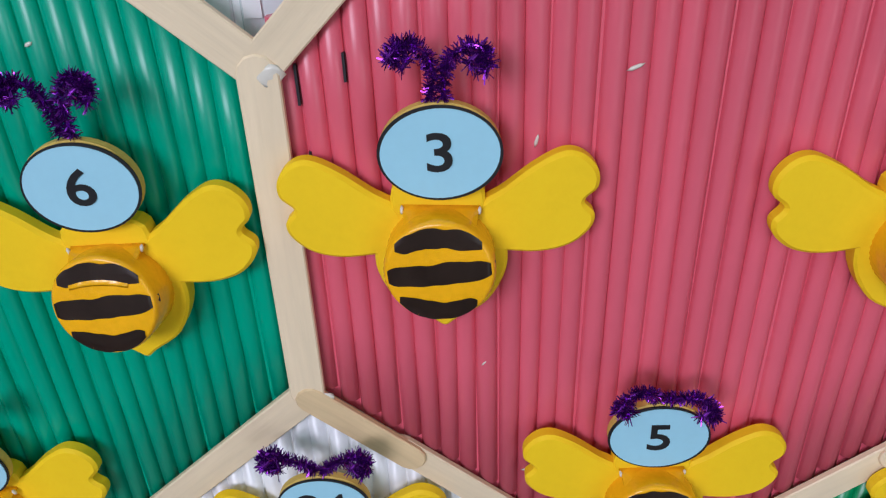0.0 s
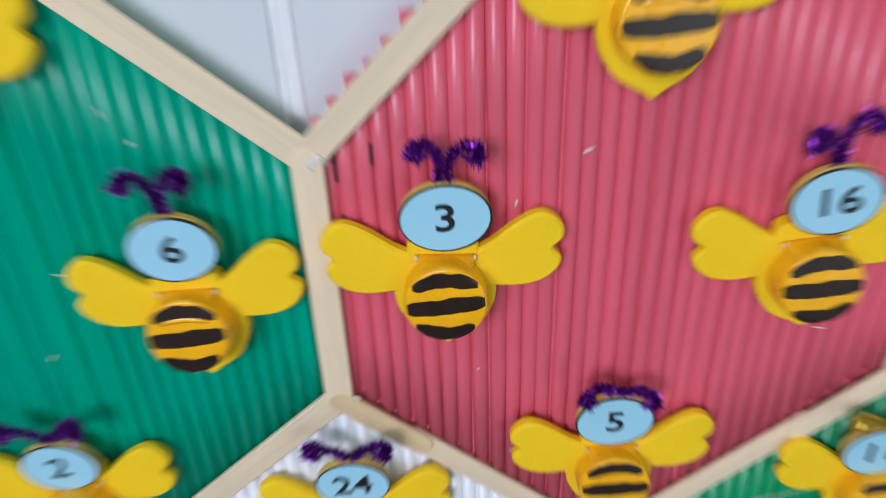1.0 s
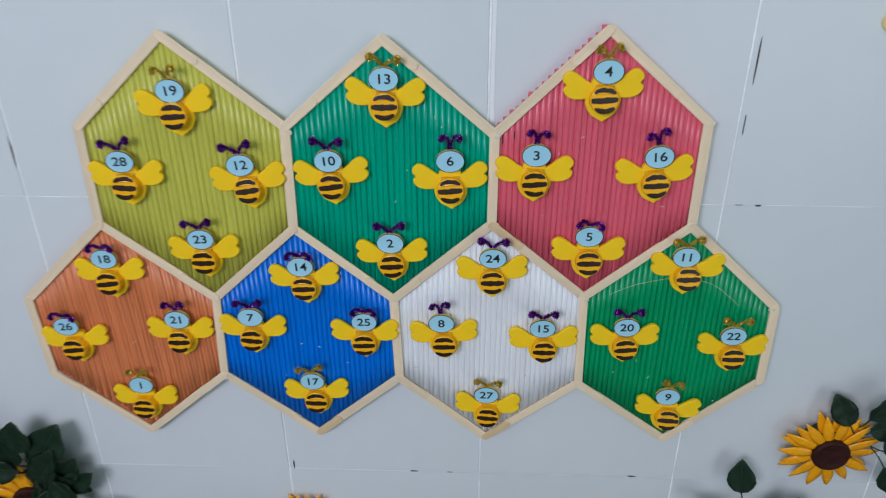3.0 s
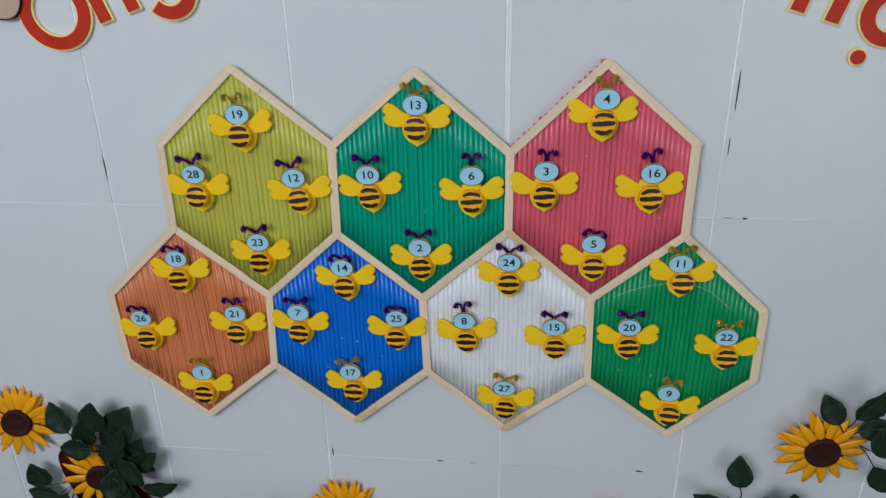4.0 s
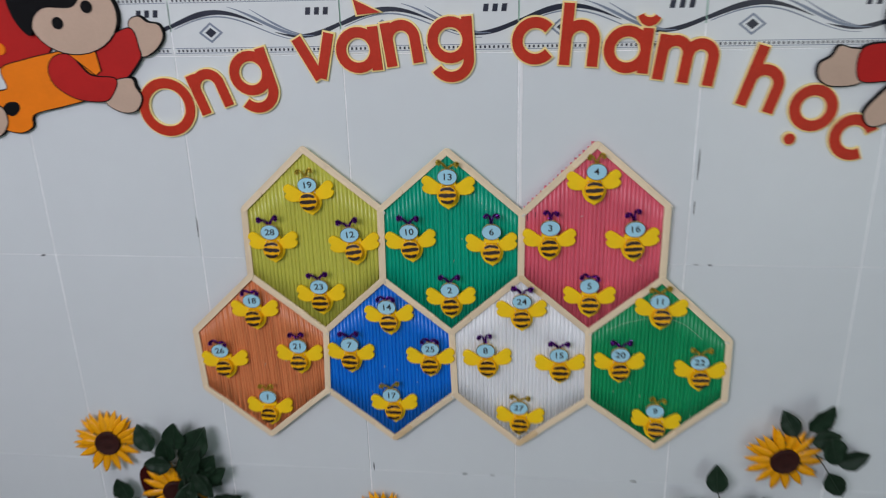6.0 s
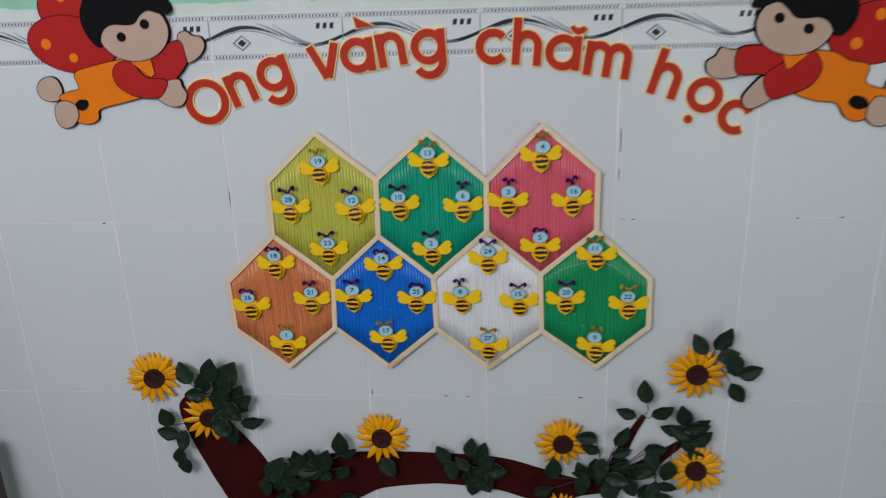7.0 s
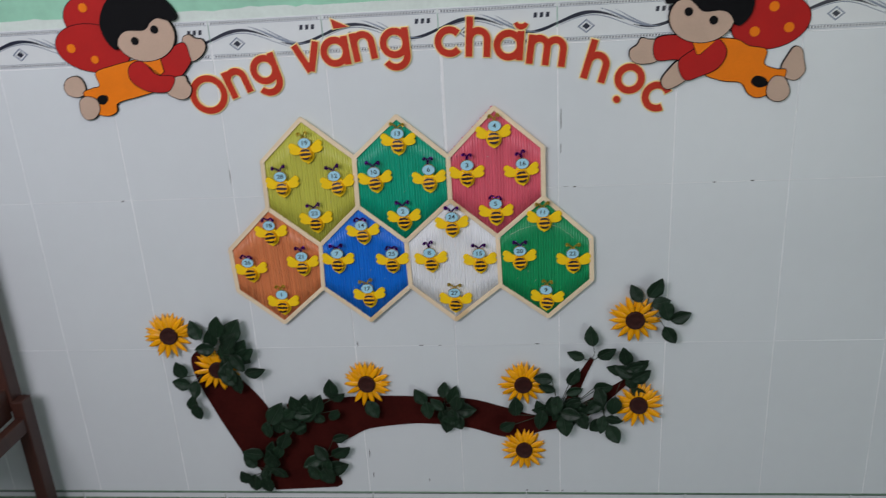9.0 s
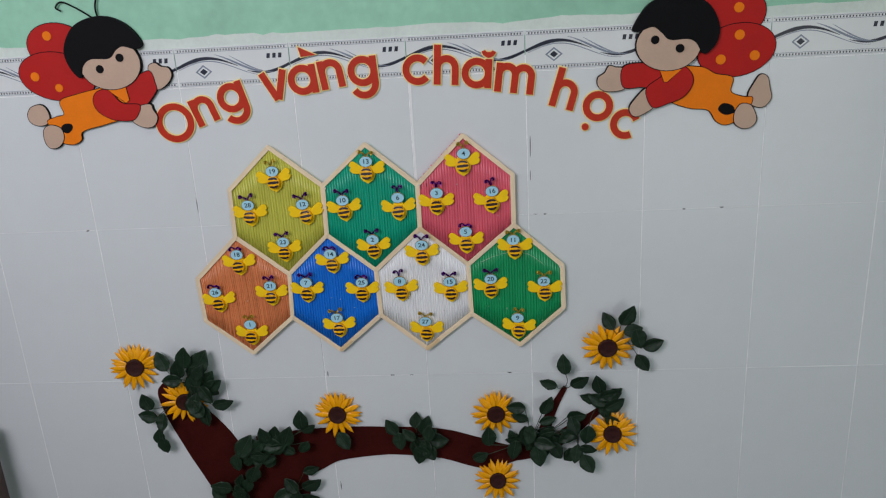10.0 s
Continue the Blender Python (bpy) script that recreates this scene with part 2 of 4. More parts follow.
def tube(bm, pts, radius, sides=6, index=0):
    """A round wire through 3D points."""
    rings = []
    for i, p in enumerate(pts):
        p = Vector(p)
        d = (Vector(pts[min(i + 1, len(pts) - 1)]) - Vector(pts[max(i - 1, 0)])).normalized()
        u = d.orthogonal().normalized()
        v = d.cross(u)
        r = radius[i] if isinstance(radius, (list, tuple)) else radius
        rings.append([bm.verts.new(p + r * (u * math.cos(2 * math.pi * k / sides) + v * math.sin(2 * math.pi * k / sides))) for k in range(sides)])
    for a, b in zip(rings, rings[1:]):
        best = min(range(sides), key=lambda s: (a[0].co - b[s].co).length)
        for k in range(sides):
            f = bm.faces.new((a[k], a[(k + 1) % sides], b[(k + 1 + best) % sides], b[(k + best) % sides]))
            f.material_index = index
    bm.faces.new(rings[0][::-1]).material_index = index
    bm.faces.new(rings[-1]).material_index = index
    return bm


# ---- the room ----
FLOOR_Z, CEIL_Z, X0, X1, Y0 = -0.065, 3.0, -2.6, 3.4, -2.65
BORDER_TOP, BORDER_BOT = 1.2505, 1.166
ROW_1, ROW_2, ROW_3 = 0.857, 0.471, 0.047


def structure(name, bm, material, label, category):
    return tagged(part(name, bm, material), label, category, kind="structure")


bm = bmesh.new()
box(bm, X0, X1, Y0 - 0.2, 0.2, FLOOR_Z - 0.1, FLOOR_Z)
structure("floor", bm, FLOOR, "grey ceramic tiled classroom floor", "floor")
bm = bmesh.new()
box(bm, X0, X1, Y0 - 0.2, 0.2, CEIL_Z, CEIL_Z + 0.1)
structure("ceiling", bm, WHITE_PAINT, "plain white plastered ceiling", "ceiling")
bm = bmesh.new()
box(bm, X0, X1, 0.003, 0.2, 1.2, CEIL_Z, index=0)
box(bm, X0, X1, 0.0010, 0.2, FLOOR_Z, 1.2, index=1)
wall_north = structure("wall_north", bm, [GREEN_PAINT, GROUT], "mint green wall with white tiled lower part", "wall")
for name, a, b in (("wall_west", X0 - 0.15, X0), ("wall_east", X1, X1 + 0.15)):
    bm = bmesh.new()
    box(bm, a, b, Y0 - 0.2, 0.2, FLOOR_Z, CEIL_Z)
    structure(name, bm, ROOM_PAINT, "plain pale green painted wall", "wall")
WIN = ((-1.35, 0.25),)
# unseen opening added for the fill light
ADDED_DOORWAY = (1.2, 2.6)
bm = bmesh.new()
for a, b in ((X0, WIN[0][0]), (WIN[0][1], ADDED_DOORWAY[0]), (ADDED_DOORWAY[1], X1)):
    box(bm, a, b, Y0 - 0.15, Y0, FLOOR_Z, CEIL_Z)
for a, b in WIN:
    box(bm, a, b, Y0 - 0.15, Y0, FLOOR_Z, 1.5)
    box(bm, a, b, Y0 - 0.15, Y0, 2.7, CEIL_Z)
box(bm, ADDED_DOORWAY[0], ADDED_DOORWAY[1], Y0 - 0.15, Y0, 2.05, CEIL_Z)
wall_south = structure("wall_south", bm, ROOM_PAINT, "unseen pale painted wall with an assumed window and an added doorway", "wall")

# limewashed strip where the paint ends above the tiles, with a ragged top edge
bm = bmesh.new()
line = []
x = X0
while x < X1:
    line.append((x, 1.270 + 0.008 * noise.noise((x * 7, 0, 3)) + 0.004 * noise.noise((x * 40, 5, 1))))
    x += 0.02
for (xa, za), (xb, zb) in zip(line, line[1:]):
    slab(bm, [(xa, 1.24), (xb, 1.24), (xb, zb), (xa, za)], 0.004, 0.0012)
structure("trim", bm, WHITE_PAINT, "ragged limewashed strip above the border tiles", "trim")


# ---- honeycomb panels of drinking straws framed by wooden sticks ----
STRAW_Y, STICK_Y = -0.0115, -0.0155
PITCH = 0.0059
CORNERS = {
    "A": [(0.126, 1.034), (0.236, 0.943), (0.234, 0.830), (0.138, 0.741), (0.025, 0.832), (0.027, 0.942)],
    "B": [(0.337, 1.031), (0.4445, 0.937), (0.444, 0.838), (0.338, 0.744), (0.234, 0.830), (0.236, 0.943)],
    "C": [(0.548, 1.041), (0.651, 0.952), (0.651, 0.839), (0.547, 0.750), (0.444, 0.838), (0.4445, 0.937)],
    "D": [(0.025, 0.832), (0.138, 0.741), (0.133, 0.634), (0.029, 0.545), (-0.074, 0.631), (-0.078, 0.735)],
    "E": [(0.234, 0.830), (0.338, 0.744), (0.341, 0.634), (0.240, 0.548), (0.133, 0.634), (0.138, 0.741)],
    "F": [(0.444, 0.838), (0.547, 0.750), (0.550, 0.631), (0.443, 0.546), (0.341, 0.634), (0.338, 0.744)],
    "G": [(0.651, 0.839), (0.756, 0.741), (0.758, 0.639), (0.658, 0.550), (0.550, 0.631), (0.547, 0.750)],
}
PANELS = {"A": ("olive", "olive green"), "B": ("teal", "teal green"), "C": ("pink", "pink"), "D": ("terracotta", "orange brown"),
          "E": ("blue", "bright blue"), "F": ("white", "white"), "G": ("green", "leaf green")}


def span(pts, x):
    """Lowest and highest z of an outline at x."""
    zs = []
    for i, (xa, za) in enumerate(pts):
        xb, zb = pts[(i + 1) % len(pts)]
        if (xa - x) * (xb - x) <= 0 and xa != xb:
            zs.append(za + (zb - za) * (x - xa) / (xb - xa))
    return (min(zs), max(zs)) if len(zs) > 1 else None


def straw_mesh(length, material, tilt, radius=0.00310):
    """One straw lying upright, slightly bowed, open at its ends."""
    bm = bmesh.new()
    k = 4
    pts = [(tilt * 0.0006 * math.sin(math.pi * i / k), -0.0003 * math.sin(math.pi * i / k), -length / 2 + length * i / k) for i in range(k + 1)]
    tube(bm, pts, radius, sides=10)
    bmesh.ops.scale(bm, vec=(1, 0.86, 1), verts=bm.verts)
    return mesh_of("straw", bm, material, smooth=True)


def stick_outline(length, width):
    r = width / 2
    out = []
    for cx, a0 in ((length / 2 - r, -90), (-length / 2 + r, 90)):
        for i in range(7):
            a = radians(a0 + 180 * i / 6)
            out.append((cx + r * math.cos(a), r * math.sin(a)))
    return out


def add_stick(panel, p, q, width, y, material, thick=0.002):
    p, q = Vector(p), Vector(q)
    d = q - p
    bm = slab(bmesh.new(), stick_outline(d.length + width * 0.75, width), thick, 0.0, bevel=0.0004)
    c = (p + q) / 2
    ob = part("stick", bm, material, panel)
    ob.matrix_basis = Matrix.Translation((c.x, y - thick, c.y)) @ Matrix.Rotation(-math.atan2(d.y, d.x), 4, "Y")
    return ob


rs = random.Random(11)
made_edges = set()
panels_made = []
for key, (colour, words) in PANELS.items():
    pts = CORNERS[key]
    cx, cz = sum(p[0] for p in pts) / 6, sum(p[1] for p in pts) / 6
    panel = thing("honeycomb_panel", f"hexagonal wall panel of {words} drinking straws framed with wooden sticks", "wall panel", group="honeycomb panels")
    panels_made.append((pts, panel))
    inner = [(cx + (x - cx) * 0.985, cz + (z - cz) * 0.985) for x, z in pts]
    part("backing_board", slab(bmesh.new(), inner, 0.001, STRAW_Y + 0.0014), STRAW[colour], panel)
    xs0, xs1 = min(p[0] for p in inner), max(p[0] for p in inner)
    x = xs0 + 0.004
    while x < xs1 - 0.002:
        s = span(inner, x)
        if s and s[1] - s[0] > 0.012:
            a, b = s[0] + 0.003, s[1] - 0.003
            if key == "C" and x < cx:
                b = s[1] + rs.uniform(0.0065, 0.0095)
            ob = part("straw", straw_mesh(b - a, STRAW[colour], rs.uniform(-1, 1), 0.0022 if key == "D" else 0.00310), None, panel)
            lean = rs.uniform(-2.6, -0.6) if key == "D" else rs.uniform(-0.3, 0.3)
            ob.matrix_basis = pose(x, STRAW_Y + (0.0016 if key == "D" else 0.0022) + rs.uniform(-0.0004, 0.0004), (a + b) / 2, 0, lean, 0)
        x += PITCH * (0.72 if key == "D" else 1) * rs.uniform(0.985, 1.015)
    # frame: upright edges are one stick, slanting ones are two sticks spliced
    for i in range(6):
        p, q = pts[i], pts[(i + 1) % 6]
        edge = frozenset((p, q))
        if edge in made_edges:
            continue
        made_edges.add(edge)
        w = 0.0101 * rs.uniform(0.95, 1.05)
        if abs(p[0] - q[0]) < 0.03:
            add_stick(panel, p, q, w, STICK_Y + 0.0020, STICK)
        else:
            P, Q = Vector(p), Vector(q)
            f = rs.choice((0.22, 0.26, 0.76, 0.8))
            a, b = ((P, P.lerp(Q, f)), (P.lerp(Q, f - 0.05), Q)) if f > 0.5 else ((P.lerp(Q, f), Q), (P, P.lerp(Q, f + 0.05)))
            add_stick(panel, a[0], a[1], w, STICK_Y + 0.0025 + rs.uniform(0, 0.0003), STICK)
            add_stick(panel, b[0], b[1], w * 0.97, STICK_Y + 0.0012 + rs.uniform(0, 0.0003), STICK_DARK if rs.random() < 0.3 else STICK)
    # beads of glue at the corners
    for p in pts[:3]:
        bm = bmesh.new()
        bmesh.ops.create_icosphere(bm, subdivisions=2, radius=1, matrix=Matrix.LocRotScale((p[0] + rs.uniform(-.004, .004), STICK_Y + 0.0005, p[1] + rs.uniform(-.006, .002)), None, (0.0036, 0.0005, 0.0026)))
        for v in bm.verts:
            v.co += 0.0012 * noise.noise_vector(v.co * 300)
        part("glue_bead", bm, GLUE, panel, "clear hot glue", smooth=True)

# thin black slabs stand in for the shade in slits between straws
for x, z, h in ((0.4525, 0.932, 0.010), (0.4535, 0.911, 0.008), (0.4640, 0.936, 0.007)):
    part("gap", box(bmesh.new(), x - 0.0003, x + 0.0003, STRAW_Y - 0.0004, STRAW_Y + 0.001, z - h / 2, z + h / 2), SLIT_SHADE, panels_made[2][1], "black slab standing in for shade between straws")

# whitish dabs of dried glue on the straws
rg = random.Random(17)
for pts, panel in panels_made:
    cx, cz = sum(p[0] for p in pts) / 6, sum(p[1] for p in pts) / 6
    for _ in range(6):
        x, z = cx + rg.uniform(-0.085, 0.085), cz + rg.uniform(-0.09, 0.09)
        w, h = rg.uniform(0.00025, 0.0006), rg.uniform(0.0012, 0.0032)
        bm = bmesh.new()
        bmesh.ops.create_icosphere(bm, subdivisions=1, radius=1, matrix=Matrix.LocRotScale((x, STRAW_Y - 0.0007, z), Euler((0, rg.uniform(0, 3), 0)), (w, 0.0005, h)))
        part("glue_dab", bm, GLUE, panel, smooth=True)

# a thread of glue lies in an arc over the last panel
part("glue_thread", tube(bmesh.new(), smooth_line([Vector((x, STRAW_Y - 0.0012, z)) for x, z in ((0.575, 0.753), (0.597, 0.764), (0.620, 0.771), (0.652, 0.776), (0.684, 0.768), (0.703, 0.754), (0.717, 0.741))], 5), 0.00022, sides=5), GLUE, panels_made[-1][1], smooth=True)

# ---- bees ----
BEE_Y = -0.0145


def text_mesh(text, size, material, depth=0.0002):
    cu = bpy.data.curves.new("number", "FONT")
    cu.body, cu.size, cu.align_x, cu.align_y, cu.extrude, cu.offset = text, size, "CENTER", "CENTER", depth, 0.00016
    cu.resolution_u = 4
    ob = bpy.data.objects.new("number", cu)
    scene.collection.objects.link(ob)
    me = bpy.data.meshes.new_from_object(ob.evaluated_get(bpy.context.evaluated_depsgraph_get()))
    bpy.data.objects.remove(ob)
    me.transform(Matrix.Rotation(radians(90), 4, "X"))
    me.materials.clear()
    me.materials.append(material)
    return me


def wing_mesh(side):
    """A heart-shaped foam wing that widens outwards to a notched end."""
    ctrl = [(0.007, 0.004), (0.0153, 0.0032), (0.0245, 0.0028), (0.0318, 0.0048), (0.0365, 0.0092), (0.0374, 0.0134), (0.0347, 0.0170), (0.0377, 0.0207),
            (0.0374, 0.0254), (0.0338, 0.0294), (0.0290, 0.0302), (0.0225, 0.0266), (0.0155, 0.0208), (0.009, 0.0155)]
    pts = smooth_loop([(side * x * 1.01, z) for x, z in ctrl], 5)
    return mesh_of("wing", slab(bmesh.new(), pts, -0.0012, -0.0052, bevel=0.0010), FOAM)


def body_mesh():
    pts = smooth_loop([(0.0085, 0.019), (0.0110, 0.011), (0.0148, 0.004), (0.0150, -0.004), (0.0105, -0.0128), (0.0030, -0.0178), (0.0, -0.0198),
                       (-0.0030, -0.0178), (-0.0105, -0.0128), (-0.0150, -0.004), (-0.0148, 0.004), (-0.0110, 0.011), (-0.0085, 0.019)], 4)
    return mesh_of("body", slab(bmesh.new(), pts, 0, -0.0054, bevel=0.0007), FOAM)


CAP_R, CAP_H = 0.0134, 0.0125
CAP_RINGS = [(CAP_R, 0), (CAP_R, 0.0112), (CAP_R - 0.0002, 0.0119), (CAP_R - 0.0005, 0.0123), (CAP_R - 0.0010, CAP_H), (CAP_R - 0.0016, CAP_H), (CAP_R * 0.45, CAP_H + 0.0001)]


def cap_height(r):
    for (ra, ha), (rb, hb) in zip(CAP_RINGS[1:], CAP_RINGS[2:]):
        if rb <= r <= ra:
            return ha + (hb - ha) * (ra - r) / (ra - rb)
    return CAP_H + 0.0001


def cap_mesh():
    """A screw cap facing out, with fine ribs round its side."""
    bm = bmesh.new()
    n = 96
    rings = []
    for k, (r, h) in enumerate(CAP_RINGS):
        rings.append([bm.verts.new(((r + (0.00022 if i % 2 and k < 2 else 0)) * math.cos(2 * math.pi * i / n), -h, r * math.sin(2 * math.pi * i / n))) for i in range(n)])
    for a, b in zip(rings, rings[1:]):
        for i in range(n):
            bm.faces.new((a[i], a[(i + 1) % n], b[(i + 1) % n], b[i]))
    bm.faces.new(rings[-1])
    return mesh_of("cap", bm, CAP, smooth=True)


def stripe_mesh(z0, z1, bow, seed, reach):
    """A brushed stripe that hugs the cap's face and rim."""
    bm = bmesh.new()
    n, k = 26, 4
    half = min(math.sqrt(max((CAP_R * 1.0) ** 2 - ((z0 + z1) / 2) ** 2, 1e-8)) * reach, CAP_R)
    rows = []
    for i in range(n + 1):
        u = -1 + 2 * i / n
        x = u * half
        edge = (1 - abs(u) ** 5) * 0.65 + 0.35
        mid = (z0 + z1) / 2 + bow * u * u + 0.0005 * noise.noise((u * 2, seed, 0))
        h = (z1 - z0) / 2 * edge * (1 + 0.22 * noise.noise((u * 3, seed, 4)))
        row = []
        for j in range(k + 1):
            z = mid - h + 2 * h * j / k
            r = math.hypot(x, z)
            if r > CAP_R:
                x2, z2, y = x * CAP_R / r * 1.02, z * CAP_R / r * 1.02, 0.0098 - 0.8 * (r - CAP_R)
            else:
                x2, z2, y = x, z, cap_height(r)
            row.append(bm.verts.new((x2, -y - 0.00022, z2)))
        rows.append(row)
    for a, b in zip(rows, rows[1:]):
        for j in range(k):
            bm.faces.new((a[j], b[j], b[j + 1], a[j + 1]))
    return mesh_of("stripe", bm, BLACK, smooth=True)


def antenna_mesh(kind, seed, material, bristle):
    """A bent pipe cleaner: a wire core with hundreds of short tinsel hairs."""
    r = random.Random(seed)
    bm = bmesh.new()
    shapes = {
        "curl": [(0.0014, 0.0, 0.0), (0.0013, -0.001, 0.0065), (0.0026, -0.002, 0.0115), (0.0058, -0.003, 0.0150), (0.0090, -0.004, 0.0150), (0.0100, -0.0045, 0.0128), (0.0086, -0.005, 0.0122)],
        "wide": [(0.0012, 0.0, 0.0), (0.0040, -0.001, 0.0035), (0.0080, -0.002, 0.0065), (0.0120, -0.003, 0.0100), (0.0150, -0.004, 0.0095), (0.0150, -0.0045, 0.0065), (0.0125, -0.005, 0.0072)],
        "low": [(0.0012, 0.0, 0.0), (0.0030, -0.002, 0.0030), (0.0060, -0.004, 0.0058), (0.0095, -0.005, 0.0062), (0.0125, -0.006, 0.0035), (0.0130, -0.006, 0.0008), (0.0115, -0.006, 0.0012)],
        "horn": [(0.0010, 0.0, 0.0), (0.0030, -0.002, 0.0055), (0.0058, -0.003, 0.0100), (0.0090, -0.004, 0.0118), (0.0112, -0.0045, 0.0098), (0.0100, -0.005, 0.0082)],
    }
    for side in (-1, 1):
        k = r.uniform(0.88, 1.12)
        ctrl = [(side * x, y, z * k) for x, y, z in shapes[kind]]
        line = smooth_line([Vector(c) for c in ctrl], 7)
        ball = line[-1]
        line += [ball + Vector((0.0022 * math.cos(k * 0.9), 0.0012 * math.sin(k * 1.7), 0.0020 * math.sin(k * 0.9))) for k in range(9)]
        tube(bm, line, 0.0006 if bristle > 0.002 else 0.0010, sides=5)
        for i, p in enumerate(line):
            d = (line[min(i + 1, len(line) - 1)] - line[max(i - 1, 0)]).normalized()
            u = d.orthogonal().normalized()
            v = d.cross(u)
            for _ in range(20):
                a = r.uniform(0, 2 * math.pi)
                out = (u * math.cos(a) + v * math.sin(a) + d * r.uniform(-0.6, 0.6)).normalized()
                base = p + d * r.uniform(-0.0006, 0.0006)
                tip = base + out * bristle * r.uniform(0.6, 1.1)
                w = out.orthogonal().normalized() * 0.00022
                w.rotate(Matrix.Rotation(r.uniform(0, 6.28), 3, out))
                bm.faces.new([bm.verts.new(q) for q in (base - w, base + w, tip + w * 0.6, tip - w * 0.6)])
    return mesh_of("antenna", bm, material)


WING = {1: wing_mesh(1), -1: wing_mesh(-1)}
BODY, CAP_MESH = body_mesh(), cap_mesh()
STRIPES = [[stripe_mesh(0.0066, 0.0118, -0.0022, s, 1.06), stripe_mesh(-0.0032, 0.0026, 0.0004, s + 9, 1.10), stripe_mesh(-0.0128, -0.0078, 0.0026, s + 20, 1.10)] for s in (0, 40, 80)]
HEAD_MESH = mesh_of("head", slab(bmesh.new(), ellipse(0, 0.0002, 0.0142, 0.0119, n=40), -0.0012, -0.0042, bevel=0.0007), HEAD)
OVAL_RIM = mesh_of("rim", slab(bmesh.new(), ellipse(0, 0, 0.0145, 0.0118, n=48), 0, -0.0004), INK)
OVAL = mesh_of("number_label", slab(bmesh.new(), ellipse(0, 0, 0.0138, 0.0111, n=48), 0, -0.0003), SKY_PAPER)
def flap_mesh():
    """A short strip bent from the foam down over the upper rim of the cap."""
    bm = bmesh.new()
    prof = [(-0.0045, 0.0138), (-0.0075, 0.0132), (-0.0115, 0.0120), (-0.0145, 0.0108), (-0.0160, 0.0088)]
    rows = []
    for lift in (0.0, -0.0007):
        rows.append([[bm.verts.new((u * (0.0098 - 0.0006 * k), y, z + lift - 0.0010 * u * u * (k > 1))) for u in (-1, -0.6, -0.2, 0.2, 0.6, 1)] for k, (y, z) in enumerate(prof)])
    for grid in rows:
        for a, b in zip(grid, grid[1:]):
            for q in range(5):
                bm.faces.new((a[q], a[q + 1], b[q + 1], b[q]))
    top, low = rows
    loop_a = top[0] + [r[-1] for r in top[1:]] + top[-1][-2::-1] + [r[0] for r in top[-2:0:-1]]
    loop_b = low[0] + [r[-1] for r in low[1:]] + low[-1][-2::-1] + [r[0] for r in low[-2:0:-1]]
    for i in range(len(loop_a)):
        k = (i + 1) % len(loop_a)
        bm.faces.new((loop_a[i], loop_a[k], loop_b[k], loop_b[i]))
    return mesh_of("flap", bm, CAP, smooth=True)


def glue_tip_mesh():
    bm = bmesh.new()
    bmesh.ops.create_icosphere(bm, subdivisions=1, radius=1, matrix=Matrix.Diagonal((0.0005, 0.0007, 0.0013, 1)))
    return mesh_of("glue_tip", bm, GLUE, smooth=True)


FLAP, GLUE_TIP = flap_mesh(), glue_tip_mesh()
ANT = {(k, c, s): antenna_mesh(k, s * 7 + len(k), PURPLE if c == "p" else GOLD, 0.0025 if c == "p" else 0.0021)
       for k in ("curl", "wide", "low", "horn") for c in "pg" for s in (1, 2)}
BEES = [
    (19, 0.1301, 0.9820, 0.132, 0.960, "g", "horn"), (28, 0.0659, 0.9080, 0.069, 0.883, "p", "wide"), (12, 0.1875, 0.9055, 0.195, 0.881, "p", "wide"),
    (23, 0.1351, 0.8200, 0.137, 0.797, "p", "wide"), (13, 0.3374, 0.9950, 0.338, 0.971, "g", "wide"), (10, 0.2779, 0.9110, 0.281, 0.887, "p", "wide"),
    (6, 0.4006, 0.9123, 0.401, 0.8835, "p", "curl"), (2, 0.3371, 0.8185, 0.339, 0.796, "p", "wide"), (4, 0.5491, 1.0035, 0.546, 0.979, "g", "horn"),
    (3, 0.4862, 0.9193, 0.485, 0.893, "p", "curl"), (16, 0.6064, 0.9190, 0.6045, 0.893, "p", "curl"), (5, 0.5449, 0.8297, 0.546, 0.8025, "p", "low"),
]
BEES_LOW = [
    (18, 0.0251, 0.7940, 0.027, 0.768, "p", "low"), (26, -0.0389, 0.7045, -0.032, 0.678, "p", "low"), (21, 0.0924, 0.7165, 0.093, 0.691, "p", "horn"),
    (1, 0.0334, 0.6220, 0.034, 0.593, "g", "horn"), (14, 0.2382, 0.7880, 0.242, 0.765, "p", "low"), (7, 0.1764, 0.7215, 0.177, 0.696, "p", "wide"),
    (25, 0.3046, 0.7180, 0.304, 0.693, "p", "low"), (17, 0.2380, 0.6330, 0.243, 0.607, "g", "wide"), (24, 0.4460, 0.8020, 0.446, 0.777, "p", "wide"),
    (8, 0.3902, 0.7180, 0.394, 0.693, "p", "curl"), (15, 0.5029, 0.7135, 0.506, 0.688, "p", "wide"), (27, 0.4425, 0.6180, 0.445, 0.591, "g", "wide"),
    (11, 0.6476, 0.8070, 0.652, 0.785, "g", "wide"), (20, 0.5960, 0.7170, 0.596, 0.693, "p", "wide"), (22, 0.7135, 0.7080, 0.716, 0.683, "g", "wide"),
    (9, 0.6529, 0.6210, 0.656, 0.592, "g", "horn"),
]
